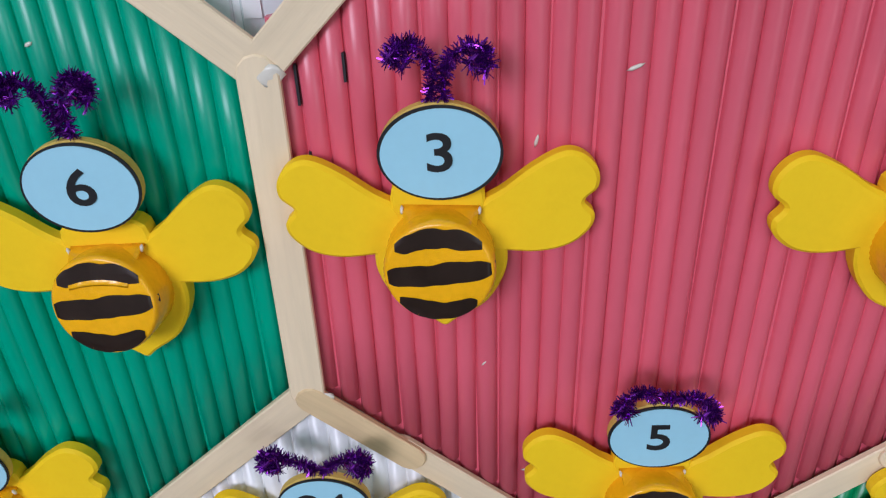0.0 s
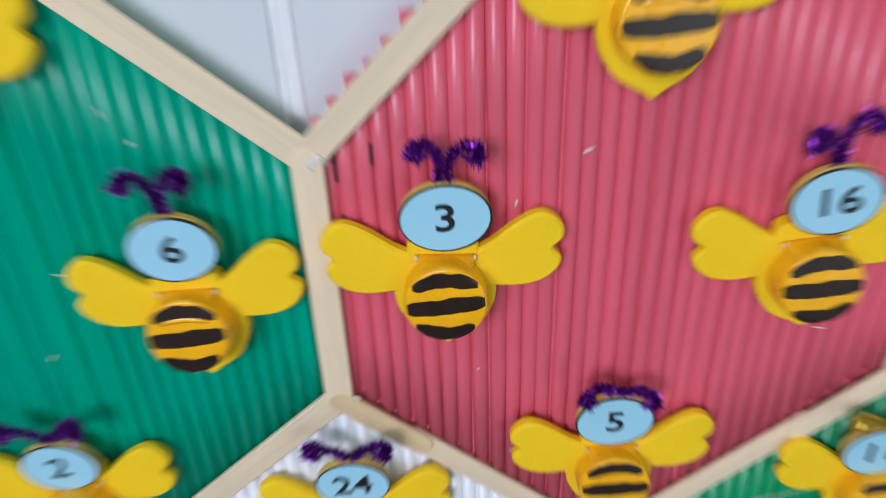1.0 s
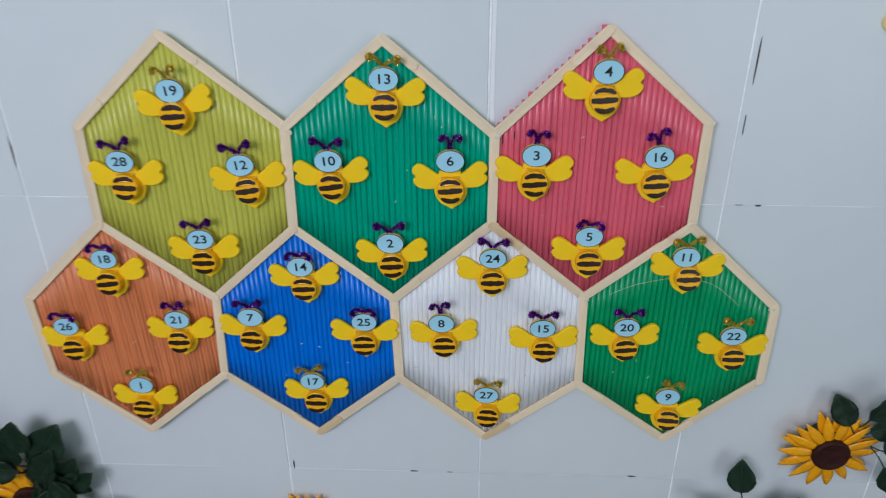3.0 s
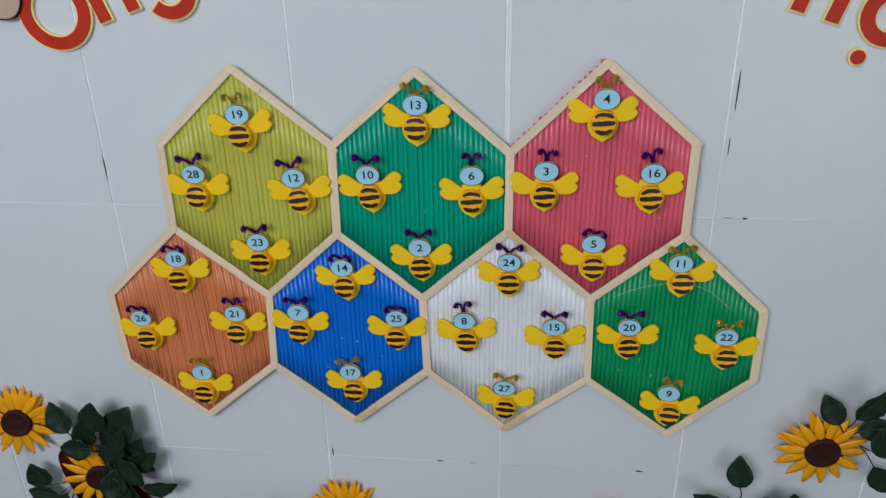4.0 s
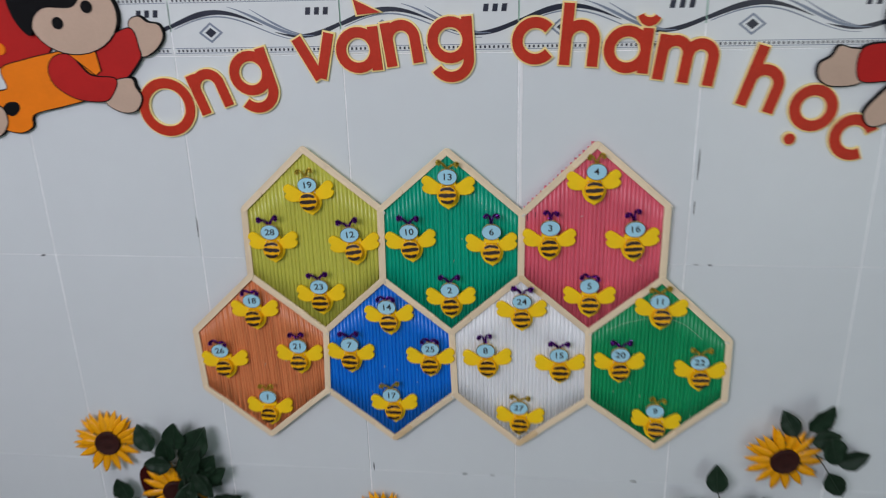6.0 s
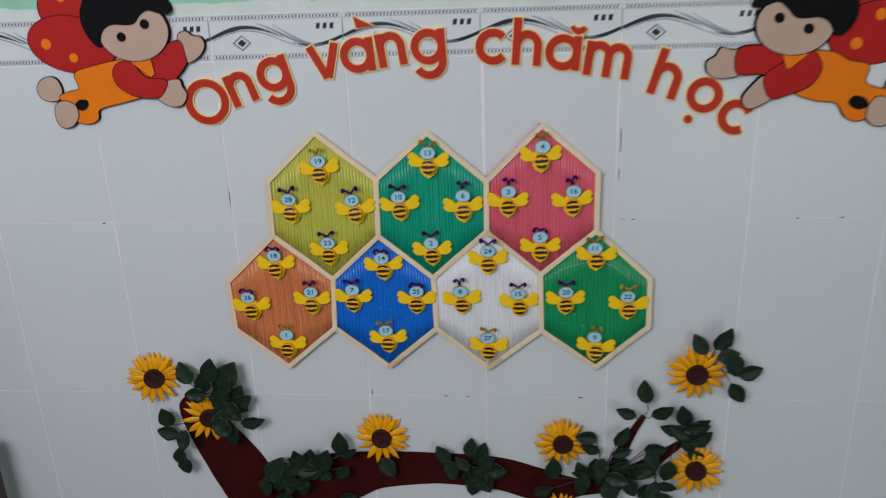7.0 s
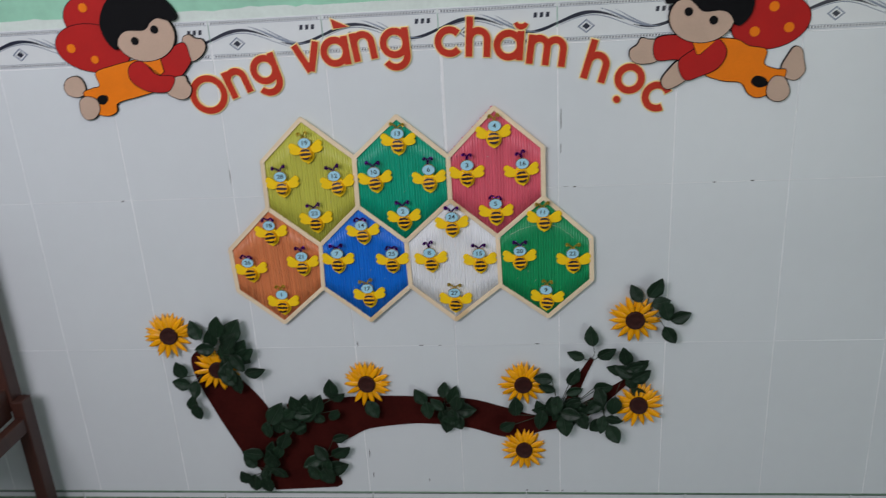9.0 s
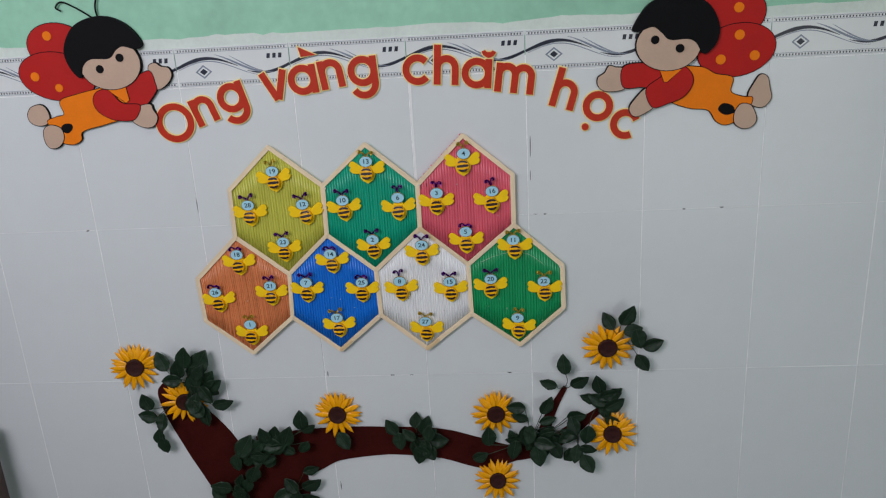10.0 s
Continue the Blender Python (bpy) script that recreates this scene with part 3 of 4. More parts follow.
# how far each bee is turned, in degrees, where it is not upright
TILT = {19: 5, 28: 1, 12: 6, 23: 2, 10: 4, 6: 3, 2: 2, 4: 2, 3: 1, 16: 6, 5: 1, 18: 3.5, 26: 4, 21: 1, 1: 1, 14: 3, 17: 2, 24: 2, 8: 3, 15: 1, 27: -3, 11: -1, 20: 1, 9: -5}
rb = random.Random(5)
for number, ox, oz, kx, kz, tint, kind in BEES + BEES_LOW:
    tilt = TILT.get(number, 0)
    words = "purple" if tint == "p" else "gold"
    bee = thing("bee", f"yellow foam bee with bottle-cap belly, {words} tinsel feelers and number {number}", "bee decoration", group="numbered bees",
                m=pose(kx, BEE_Y, kz, 0, -tilt, 0))
    k = rb.randrange(3)
    part("body", BODY, None, bee, m=Matrix.Translation((0, 0, -0.0040)) @ Matrix.Diagonal((1.09, 1, 1.10, 1)))
    for side in (1, -1):
        part("wing", WING[side], None, bee, m=pose(0, -0.0003, -0.0058, 0, rb.uniform(-2, 2), 0))
    cap = part("cap", CAP_MESH, None, bee, "orange plastic bottle cap painted with black stripes", m=pose(0, -0.0042, -0.0027, rb.uniform(-11, -4), 0, 0))
    for me in STRIPES[k]:
        part("stripe", me, None, cap, m=pose(0, 0, 0, 0, rb.uniform(-5, 5), 0))
    flap = part("flap", FLAP, None, bee, "orange plastic strip over the cap", m=pose(0, 0, -0.0027, 0, rb.uniform(-4, 4), 0))
    for x in (-0.0094, 0.0094):
        part("glue_tip", GLUE_TIP, None, flap, m=pose(x, -0.0072, 0.0131, rb.uniform(-20, 20), rb.uniform(-25, 25), 0))
    c, n = math.cos(radians(tilt)), math.sin(radians(tilt))
    side_step, d = 0.8 * (ox - kx) * c + (oz - kz) * n, (oz - kz) * c - 0.8 * (ox - kx) * n
    head = part("head", HEAD_MESH, None, bee, m=pose(side_step, -0.0052, d, 0, 0, 0))
    rim = part("rim", OVAL_RIM, None, head, m=pose(0, -0.0042, 0, 0, rb.uniform(-3, 3), 0))
    label = part("number_label", OVAL, None, head, "pale blue paper oval with a black number", m=pose(0, -0.0045, 0, 0, rb.uniform(-3, 3), 0))
    part("number", text_mesh(str(number), 0.0134, INK), None, head, m=pose(0, -0.0049, 0, 0, 0, 0) @ Matrix.Diagonal((1.16, 1, 1, 1)))
    part("antenna", ANT[kind, tint, 1 + number % 2], None, bee, f"{words} tinsel pipe cleaner", m=pose(side_step, -0.0075, d + 0.0128, 8, rb.uniform(-9, 9), 0) @ Matrix.Diagonal((1.0, 1.0, {"curl": 1.0, "low": 1.1, "wide": 1.2, "horn": 1.15}[kind], 1)))


# ---- cut-out branch of maroon felt ----
tree = thing("tree_branch", "flat maroon felt tree branch cut-out glued to the tiles", "wall decoration")
bm = bmesh.new()
slab(bm, [(-0.060, 0.054), (0.108, 0.064)] + smooth_loop([(0.109, 0.066), (0.110, 0.11), (0.122, 0.170), (0.10, 0.244), (0.03, 0.289), (-0.045, 0.294), (-0.11, 0.234), (-0.121, 0.170), (-0.09, 0.11), (-0.062, 0.060)], 5)[:46], 0, -0.0030)
part("trunk", bm, BARK, tree)
bm = ribbon_slab(bmesh.new(), smooth_line([(-0.060, 0.174), (-0.118, 0.294), (-0.160, 0.369), (-0.185, 0.429), (-0.190, 0.452), (-0.189, 0.466)], 6), [0.140, 0.130, 0.105, 0.088, 0.070, 0.02], 0, -0.0036)
part("branch", bm, BARK, tree)
bm = ribbon_slab(bmesh.new(), smooth_line([(0.02, 0.239), (0.12, 0.266), (0.200, 0.287), (0.330, 0.294), (0.460, 0.284), (0.560, 0.255), (0.640, 0.254), (0.715, 0.274), (0.781, 0.319), (0.850, 0.376)], 7),
                 [0.150, 0.125, 0.092, 0.075, 0.080, 0.082, 0.040, 0.042, 0.030, 0.010], 0, -0.0042)
part("branch", bm, BARK, tree)
bm = ribbon_slab(bmesh.new(), smooth_line([(0.705, 0.294), (0.722, 0.350), (0.742, 0.394), (0.762, 0.432)], 6), [0.030, 0.024, 0.016, 0.010], 0, -0.0034)
part("twig", bm, BARK, tree)


# ---- leaf sprigs ----
def leaf_mesh(seed, long):
    """A pointed oval leaf, folded along its midrib and curled, with toothed edges."""
    r = random.Random(seed)
    bm = bmesh.new()
    n, k = 12, 3
    rows = []
    curl, fold = r.uniform(0.08, 0.30), r.uniform(0.15, 0.40)
    for i in range(n + 1):
        u = i / n
        w = 0.66 * 0.5 * math.sin(math.pi * u ** 0.80) ** 0.85 * (1 + 0.03 * (i % 2)) + 0.004
        row = []
        for j in range(-k, k + 1):
            v = j / k
            row.append(bm.verts.new((v * w * long, -(curl * u * u * 0.5 + fold * abs(v) * w + 0.02 * math.sin(u * 18) * abs(v)) * long, u * long)))
        rows.append(row)
    for a, b in zip(rows, rows[1:]):
        for j in range(2 * k):
            bm.faces.new((a[j], a[j + 1], b[j + 1], b[j]))
    bmesh.ops.recalc_face_normals(bm, faces=bm.faces)
    bmesh.ops.solidify(bm, geom=bm.faces[:], thickness=0.0006)
    return mesh_of("leaf", bm, LEAF, smooth=True)


def rib_mesh(seed, long):
    r = random.Random(seed)
    curl, fold = r.uniform(0.08, 0.30), 0
    bm = bmesh.new()
    tube(bm, [(0, -(curl * u * u * 0.5) * long - 0.0006, u * long) for u in (0, 0.25, 0.5, 0.75, 0.95)], [0.0009, 0.0008, 0.0006, 0.0005, 0.0003], sides=5)
    return mesh_of("midrib", bm, VEIN, smooth=True)


LEAVES = []
for s in range(6):
    LEAVES.append((leaf_mesh(s, 0.052), rib_mesh(s, 0.052)))
rl = random.Random(8)


def sprig(label, root, leaves, y=-0.014, fill=()):
    """A sprig: a stem from root to each leaf base; leaves as base x, z and tip x, z."""
    ob = thing("leaf_sprig", label, "artificial leaves", group="leaf sprigs")
    leaves = list(leaves)
    for cx, cz, rx, rz, count in fill:
        for _ in range(count):
            a, q = rl.uniform(0, 2 * math.pi), math.sqrt(rl.random())
            bx, bz, turn, far = cx + rx * q * math.cos(a), cz + rz * q * math.sin(a), rl.uniform(0, 2 * math.pi), rl.uniform(0.036, 0.048)
            leaves.append((bx, bz, bx + far * math.sin(turn), bz + far * math.cos(turn)))
    for i, (bx, bz, tx, tz) in enumerate(leaves):
        d = Vector((tx - bx, tz - bz))
        depth = y - rl.uniform(0.0, 0.022)
        leaf, rib = LEAVES[rl.randrange(6)]
        s = max(d.length * 1.1 + 0.003, 0.043) / 0.052
        m = Matrix.Translation((bx - 0.06 * d.x, depth, bz - 0.06 * d.y)) @ Matrix.Rotation(math.atan2(d.x, d.y), 4, "Y") @ Matrix.Rotation(radians(rl.uniform(-15, 9)), 4, "X") @ Matrix.Rotation(radians(rl.uniform(-16, 16)), 4, "Z") @ Matrix.Diagonal((s * rl.uniform(0.92, 1.1), s, s, 1))
        blade = part("leaf", leaf, None, ob, m=m)
        part("midrib", rib, None, blade)
        mid = ((root[0] + bx) / 2 + rl.uniform(-.006, .006), (y + depth) / 2 - 0.004, (root[1] + bz) / 2 + rl.uniform(-.004, .006))
        part("stem", tube(bmesh.new(), smooth_line([Vector((root[0], -0.003, root[1])), Vector(mid), Vector((bx, depth, bz))], 4), 0.0009, sides=5), STEM, ob, smooth=True)
    return ob


G = "dark green cloth leaf sprig "
sprig(G + "at the top of the branch", (-0.14, 0.465), [(-0.186, 0.510, -0.205, 0.552), (-0.138, 0.521, -0.127, 0.574), (-0.114, 0.508, -0.083, 0.558), (-0.129, 0.482, -0.101, 0.528),
      (-0.097, 0.455, -0.058, 0.481), (-0.081, 0.419, -0.036, 0.427), (-0.157, 0.490, -0.157, 0.536), (-0.150, 0.487, -0.195, 0.483), (-0.110, 0.419, -0.103, 0.363), (-0.128, 0.443, -0.127, 0.497),
      (-0.120, 0.435, -0.150, 0.405), (-0.105, 0.465, -0.075, 0.505), (-0.135, 0.400, -0.122, 0.445), (-0.112, 0.390, -0.140, 0.430)], -0.018, [(-0.125, 0.465, 0.03, 0.03, 7)])
sprig(G + "hanging beside the branch", (-0.205, 0.400), [(-0.244, 0.404, -0.257, 0.444), (-0.233, 0.380, -0.274, 0.388), (-0.237, 0.311, -0.231, 0.348), (-0.224, 0.328, -0.218, 0.290), (-0.209, 0.396, -0.215, 0.356)])
sprig(G + "in the fork of the branch", (0.045, 0.285), [(0.039, 0.314, 0.027, 0.355), (0.057, 0.306, 0.063, 0.355), (0.079, 0.306, 0.099, 0.355), (-0.039, 0.273, -0.006, 0.323), (-0.014, 0.257, 0.012, 0.290),
      (0.098, 0.274, 0.078, 0.290), (0.138, 0.314, 0.121, 0.290), (0.127, 0.346, 0.125, 0.394), (0.127, 0.343, 0.157, 0.362), (-0.049, 0.273, -0.047, 0.232), (0.028, 0.240, 0.046, 0.273), (0.00, 0.290, 0.03, 0.315), (0.0, 0.245, -0.02, 0.205)], -0.012, [(0.03, 0.280, 0.055, 0.030, 7), (-0.015, 0.220, 0.02, 0.03, 2)])
sprig(G + "at the foot of the trunk", (-0.06, 0.135), [(-0.098, 0.138, -0.123, 0.172), (-0.119, 0.094, -0.134, 0.129), (-0.101, 0.115, -0.107, 0.068), (-0.076, 0.108, -0.069, 0.063), (-0.042, 0.155, -0.052, 0.198), (-0.05, 0.135, -0.02, 0.105)], -0.012, [(-0.050, 0.150, 0.03, 0.045, 6)])
sprig(G + "beside the trunk", (0.075, 0.155), [(0.113, 0.216, 0.147, 0.224), (0.109, 0.173, 0.153, 0.199), (0.090, 0.131, 0.143, 0.145), (0.093, 0.165, 0.067, 0.199), (0.083, 0.139, 0.101, 0.096), (0.073, 0.113, 0.047, 0.147)], -0.012, [(0.080, 0.150, 0.025, 0.045, 5)])
sprig(G + "lying across the branch", (0.40, 0.310), [(0.356, 0.327, 0.334, 0.362), (0.400, 0.338, 0.405, 0.374), (0.416, 0.322, 0.432, 0.361), (0.422, 0.314, 0.451, 0.338), (0.429, 0.301, 0.478, 0.306),
      (0.414, 0.290, 0.404, 0.241), (0.428, 0.290, 0.441, 0.258), (0.360, 0.330, 0.365, 0.290), (0.40, 0.315, 0.375, 0.340)], -0.012, [(0.415, 0.300, 0.022, 0.022, 4)])
sprig(G + "below a sunflower on the branch", (0.22, 0.305), [(0.215, 0.330, 0.235, 0.290)])
sprig(G + "crowding the end of the branch", (0.68, 0.295), [(0.539, 0.258, 0.567, 0.274), (0.577, 0.290, 0.576, 0.337), (0.665, 0.388, 0.625, 0.391), (0.672, 0.360, 0.645, 0.368), (0.643, 0.290, 0.630, 0.322), (0.665, 0.337, 0.678, 0.290),
      (0.678, 0.321, 0.698, 0.306), (0.712, 0.314, 0.739, 0.282), (0.691, 0.290, 0.698, 0.242), (0.726, 0.298, 0.746, 0.258), (0.766, 0.360, 0.806, 0.368), (0.773, 0.360, 0.786, 0.321), (0.705, 0.376, 0.726, 0.414), (0.70, 0.345, 0.735, 0.355), (0.66, 0.305, 0.62, 0.305)], -0.012, [(0.685, 0.315, 0.05, 0.035, 11), (0.755, 0.335, 0.025, 0.02, 3)])
sprig(G + "at the tip of a twig", (0.762, 0.433), [(0.760, 0.481, 0.756, 0.525), (0.739, 0.453, 0.704, 0.465), (0.772, 0.456, 0.808, 0.479)], -0.020)
sprig(G + "above the branch's tip", (0.84, 0.385), [(0.842, 0.428, 0.831, 0.473), (0.847, 0.423, 0.884, 0.435), (0.838, 0.405, 0.799, 0.413), (0.852, 0.390, 0.891, 0.413), (0.845, 0.390, 0.859, 0.360), (0.853, 0.360, 0.886, 0.344), (0.813, 0.344, 0.807, 0.298)], -0.012, [(0.845, 0.405, 0.02, 0.025, 4)])
sprig(G + "hanging under the branch's tip", (0.785, 0.315), [(0.787, 0.290, 0.780, 0.250), (0.793, 0.290, 0.827, 0.282), (0.800, 0.266, 0.821, 0.226), (0.787, 0.274, 0.760, 0.242)])
sprig(G + "beside a single sunflower", (0.885, 0.565), [(0.867, 0.590, 0.847, 0.625), (0.885, 0.604, 0.909, 0.645), (0.892, 0.582, 0.930, 0.589), (0.917, 0.589, 0.929, 0.546), (0.938, 0.539, 0.979, 0.553), (0.922, 0.525, 0.946, 0.488)], -0.013)


# ---- sunflowers ----
def petal_mesh(seed):
    """A narrow pointed petal, grooved and curled forward."""
    r = random.Random(seed)
    bm = bmesh.new()
    n = 7
    rows = []
    bend = r.uniform(-0.15, 0.5)
    for i in range(n + 1):
        u = i / n
        w = 0.0061 * (math.sin(math.pi * (0.22 + 0.78 * u ** 1.15)) ** 1.05) + 0.0002
        out = 0.017 + 0.042 * u
        y = -0.004 - 0.010 * bend * u + 0.006 * u * u
        row = [bm.verts.new((v * w, y + 0.0016 * (abs(v) - 0.5) * (1 - u), out)) for v in (-1, -0.5, 0, 0.5, 1)]
        rows.append(row)
    for a, b in zip(rows, rows[1:]):
        for j in range(4):
            bm.faces.new((a[j], a[j + 1], b[j + 1], b[j]))
    bmesh.ops.recalc_face_normals(bm, faces=bm.faces)
    bmesh.ops.solidify(bm, geom=bm.faces[:], thickness=0.0005)
    return mesh_of("petal", bm, PETAL, smooth=True)


def heart_mesh():
    """The domed seed disc with a raised rim."""
    bm = bmesh.new()
    n = 40
    prof = [(0.0232, 0.0), (0.0235, 0.005), (0.0222, 0.0075), (0.0200, 0.0078), (0.017, 0.0066), (0.010, 0.0062), (0.004, 0.0068)]
    rings = [[bm.verts.new((q * math.cos(2 * math.pi * i / n), -h - 0.0006 * noise.noise((q * 400 * math.cos(i), q * 400 * math.sin(i), k)), q * math.sin(2 * math.pi * i / n))) for i in range(n)] for k, (q, h) in enumerate(prof)]
    for a, b in zip(rings, rings[1:]):
        for i in range(n):
            bm.faces.new((a[i], a[(i + 1) % n], b[(i + 1) % n], b[i]))
    bm.faces.new(rings[-1])
    bm.faces.new(rings[0][::-1])
    return mesh_of("seed_disc", bm, SEEDS, smooth=True)


PETALS, HEART = [petal_mesh(s) for s in range(6)], heart_mesh()
rf = random.Random(21)
for fx, fz, size, y, rx, rz, words in ((0.596, 0.372, 1.0, -0.012, 2, 3, "on the branch"), (0.214, 0.376, 1.0, -0.010, -5, 0, "on the branch"), (0.595, 0.185, 0.95, -0.010, -8, 0, "under the branch"),
                                       (0.871, 0.315, 1.0, -0.016, -4, -6, "at the end of the branch"), (-0.267, 0.514, 1.0, -0.010, -6, 8, "alone beside the branch"),
                                       (-0.159, 0.420, 0.98, -0.010, 0, 12, "half covered by leaves"), (0.856, 0.542, 1.02, -0.019, 0, 0, "alone beside leaves")):
    fl = thing("sunflower", f"orange artificial sunflower with maroon heart {words}", "artificial flower", group="sunflowers",
               m=pose(fx, y, fz, rx, 0, rz) @ Matrix.Diagonal((size, size, size, 1)))
    part("seed_disc", HEART, None, fl, m=pose(0, -0.005, 0) @ Matrix.Diagonal((0.93, 1, 0.93, 1)))
    part("calyx", slab(bmesh.new(), ellipse(0, 0, 0.03, 0.03), -y * 0.8, -0.003), STEM, fl)
    for layer, count in ((0, 15), (1, 14)):
        for i in range(count):
            a = 360 * (i + 0.5 * layer) / count + rf.uniform(-4, 4)
            part("petal", PETALS[rf.randrange(6)], None, fl, m=pose(0, -0.0022 * layer, 0, 0, a, 0) @ pose(0, 0, 0, rf.uniform(-5, 5), 0, rf.uniform(-10, 10)) @ Matrix.Diagonal((1, 1, rf.uniform(0.93, 1.06), 1)))


# ---- letters cut from red foam on yellow ----
STROKE = 0.0142


def arc_line(cx, cz, r, a0, a1, n=24, k=1.0):
    return [Vector((cx + r * math.cos(radians(a0 + (a1 - a0) * i / n)), cz + k * r * math.sin(radians(a0 + (a1 - a0) * i / n)))) for i in range(n + 1)]


def strokes(ch):
    """Centre lines of a round geometric alphabet; x height 0.06, origin at the middle of the small letter."""
    R = 0.0245
    V2 = lambda *p: [Vector(q) for q in p]
    bowl = arc_line(0, 0, R, 0, 360)
    top, bot, right = 0.030, -0.030, 0.0245
    arch = lambda x, r: arc_line(x, 0.030 - r - 0.006, r, 180, 0, 16)
    if ch == "O":
        return [arc_line(0, 0, 0.0355, 0, 360, 40)]
    if ch == "o":
        return [bowl]
    if ch == "c":
        return [arc_line(0, 0, R, 42, 318)]
    if ch == "a":
        return [bowl, V2((right, top), (right, bot))]
    if ch == "g":
        return [bowl, V2((right, top), (right, -0.026)) + arc_line(0, -0.026, right, -8, -150, 16)]
    if ch == "n":
        return [V2((-0.019, top), (-0.019, bot)), arch(0, 0.019) + V2((0.019, bot))]
    if ch == "h":
        return [V2((-0.019, 0.052), (-0.019, bot)), arch(0, 0.019) + V2((0.019, bot))]
    if ch == "m":
        return [V2((-0.034, top), (-0.034, bot)), arch(-0.017, 0.017) + V2((0.0, bot)), arch(0.017, 0.017) + V2((0.034, bot))]
    if ch == "v":
        return [V2((-0.024, top), (-0.001, bot)), V2((0.024, top), (0.001, bot))]
    return []


TITLE = [("O", -0.075, 1.094, -18, ""), ("n", -0.007, 1.118, 19, ""), ("g", 0.057, 1.142, 15, ""), ("v", 0.155, 1.163, 8, ""), ("a", 0.215, 1.172, 5, "grave"),
         ("n", 0.277, 1.181, 8, ""), ("g", 0.344, 1.184, 3, ""), ("c", 0.460, 1.181, 0, ""), ("h", 0.520, 1.177, -4, ""), ("a", 0.583, 1.168, -5, "breve"),
         ("m", 0.662, 1.153, -8, ""), ("h", 0.764, 1.116, -17, ""), ("o", 0.833, 1.088, -18, "dot"), ("c", 0.890, 1.048, -22, "")]
for ch, lx, lz, turn, accent in TITLE:
    letter = thing("letter", f"red foam letter {ch} with a yellow edge glued on the tiles", "letter", group="title letters", m=pose(lx, 0, lz, 0, -turn, 0))
    lines = strokes(ch)
    s = 0.99
    for name, extra, y0, y1, material in (("edge", 0.0046, -0.0005, -0.0042, LETTER_EDGE), ("face", 0.0, -0.0040, -0.0062, LETTER_RED)):
        bm = bmesh.new()
        for i, ln in enumerate(lines):
            ln = [p * s for p in ln]
            if extra and (ln[0] - ln[-1]).length > 0.001:
                ln = [ln[0] + (ln[0] - ln[1]).normalized() * extra / 2] + ln + [ln[-1] + (ln[-1] - ln[-2]).normalized() * extra / 2]
            ribbon_slab(bm, ln, [STROKE + extra, STROKE + extra], y0, y1 - 0.0003 * i)
        part(name, bm, material, letter)
        marks = []
        if accent == "grave":
            marks = [(0.003 - extra * 0.6, 0.068 + extra * 0.6), (0.038 + extra * 0.8, 0.047 - extra * 0.1), (0.006 - extra * 0.6, 0.047 - extra * 0.5)]
        elif accent == "breve":
            marks = ribbon(arc_line(0.023, 0.050, 0.012, 200, 340, 10), [0.008 + extra, 0.012 + extra, 0.008 + extra])
        elif accent == "dot":
            marks = ellipse(-0.012, -0.048, 0.0075 + extra / 2, 0.0075 + extra / 2, n=20)
        if marks:
            part("accent", slab(bmesh.new(), marks, y0, y1 - 0.0008), material, letter)


# ---- two winged foam dolls, plain layered cut-outs ----
def doll(label, layers, wire, x, z):
    bm = bmesh.new()
    mats = [RED_FOAM, ORANGE_FOAM, SKIN_FOAM, BLACK_FOAM]
    y = -0.0030
    for k, (index, pts) in enumerate(layers):
        cx, cz = sum(p[0] for p in pts) / len(pts), sum(p[1] for p in pts) / len(pts)
        # a dark drawn edge under each layer
        grown = []
        n = len(pts)
        for i, p in enumerate(pts):
            t = Vector(pts[(i + 1) % n]) - Vector(pts[i - 1])
            nn = Vector((t.y, -t.x)).normalized() if t.length > 1e-9 else Vector((0, 0))
            grown.append((p[0] + nn.x * 0.0016, p[1] + nn.y * 0.0016))
        if max(p[0] for p in pts) - min(p[0] for p in pts) > 0.03:
            slab(bm, grown, -0.0005, y + 0.0003 - 0.0006 * k, 3)
        slab(bm, pts, -0.0005, y - 0.0006 * k, index)
    for line in wire:
        tube(bm, [(p.x, -0.004, p.y) for p in smooth_line(line, 6)], 0.0019, sides=6, index=3)
    return tagged(part("doll", bm, mats, m=Matrix.Translation((x, 0, z))), label, "doll cut-out", group="winged dolls")


def ccw(pts):
    area = sum(pts[i - 1][0] * p[1] - p[0] * pts[i - 1][1] for i, p in enumerate(pts))
    return pts if area > 0 else pts[::-1]


def lobe(*a):
    return ccw(ellipse(*a))


def blob(*p):
    return ccw(smooth_loop(list(p), 6))


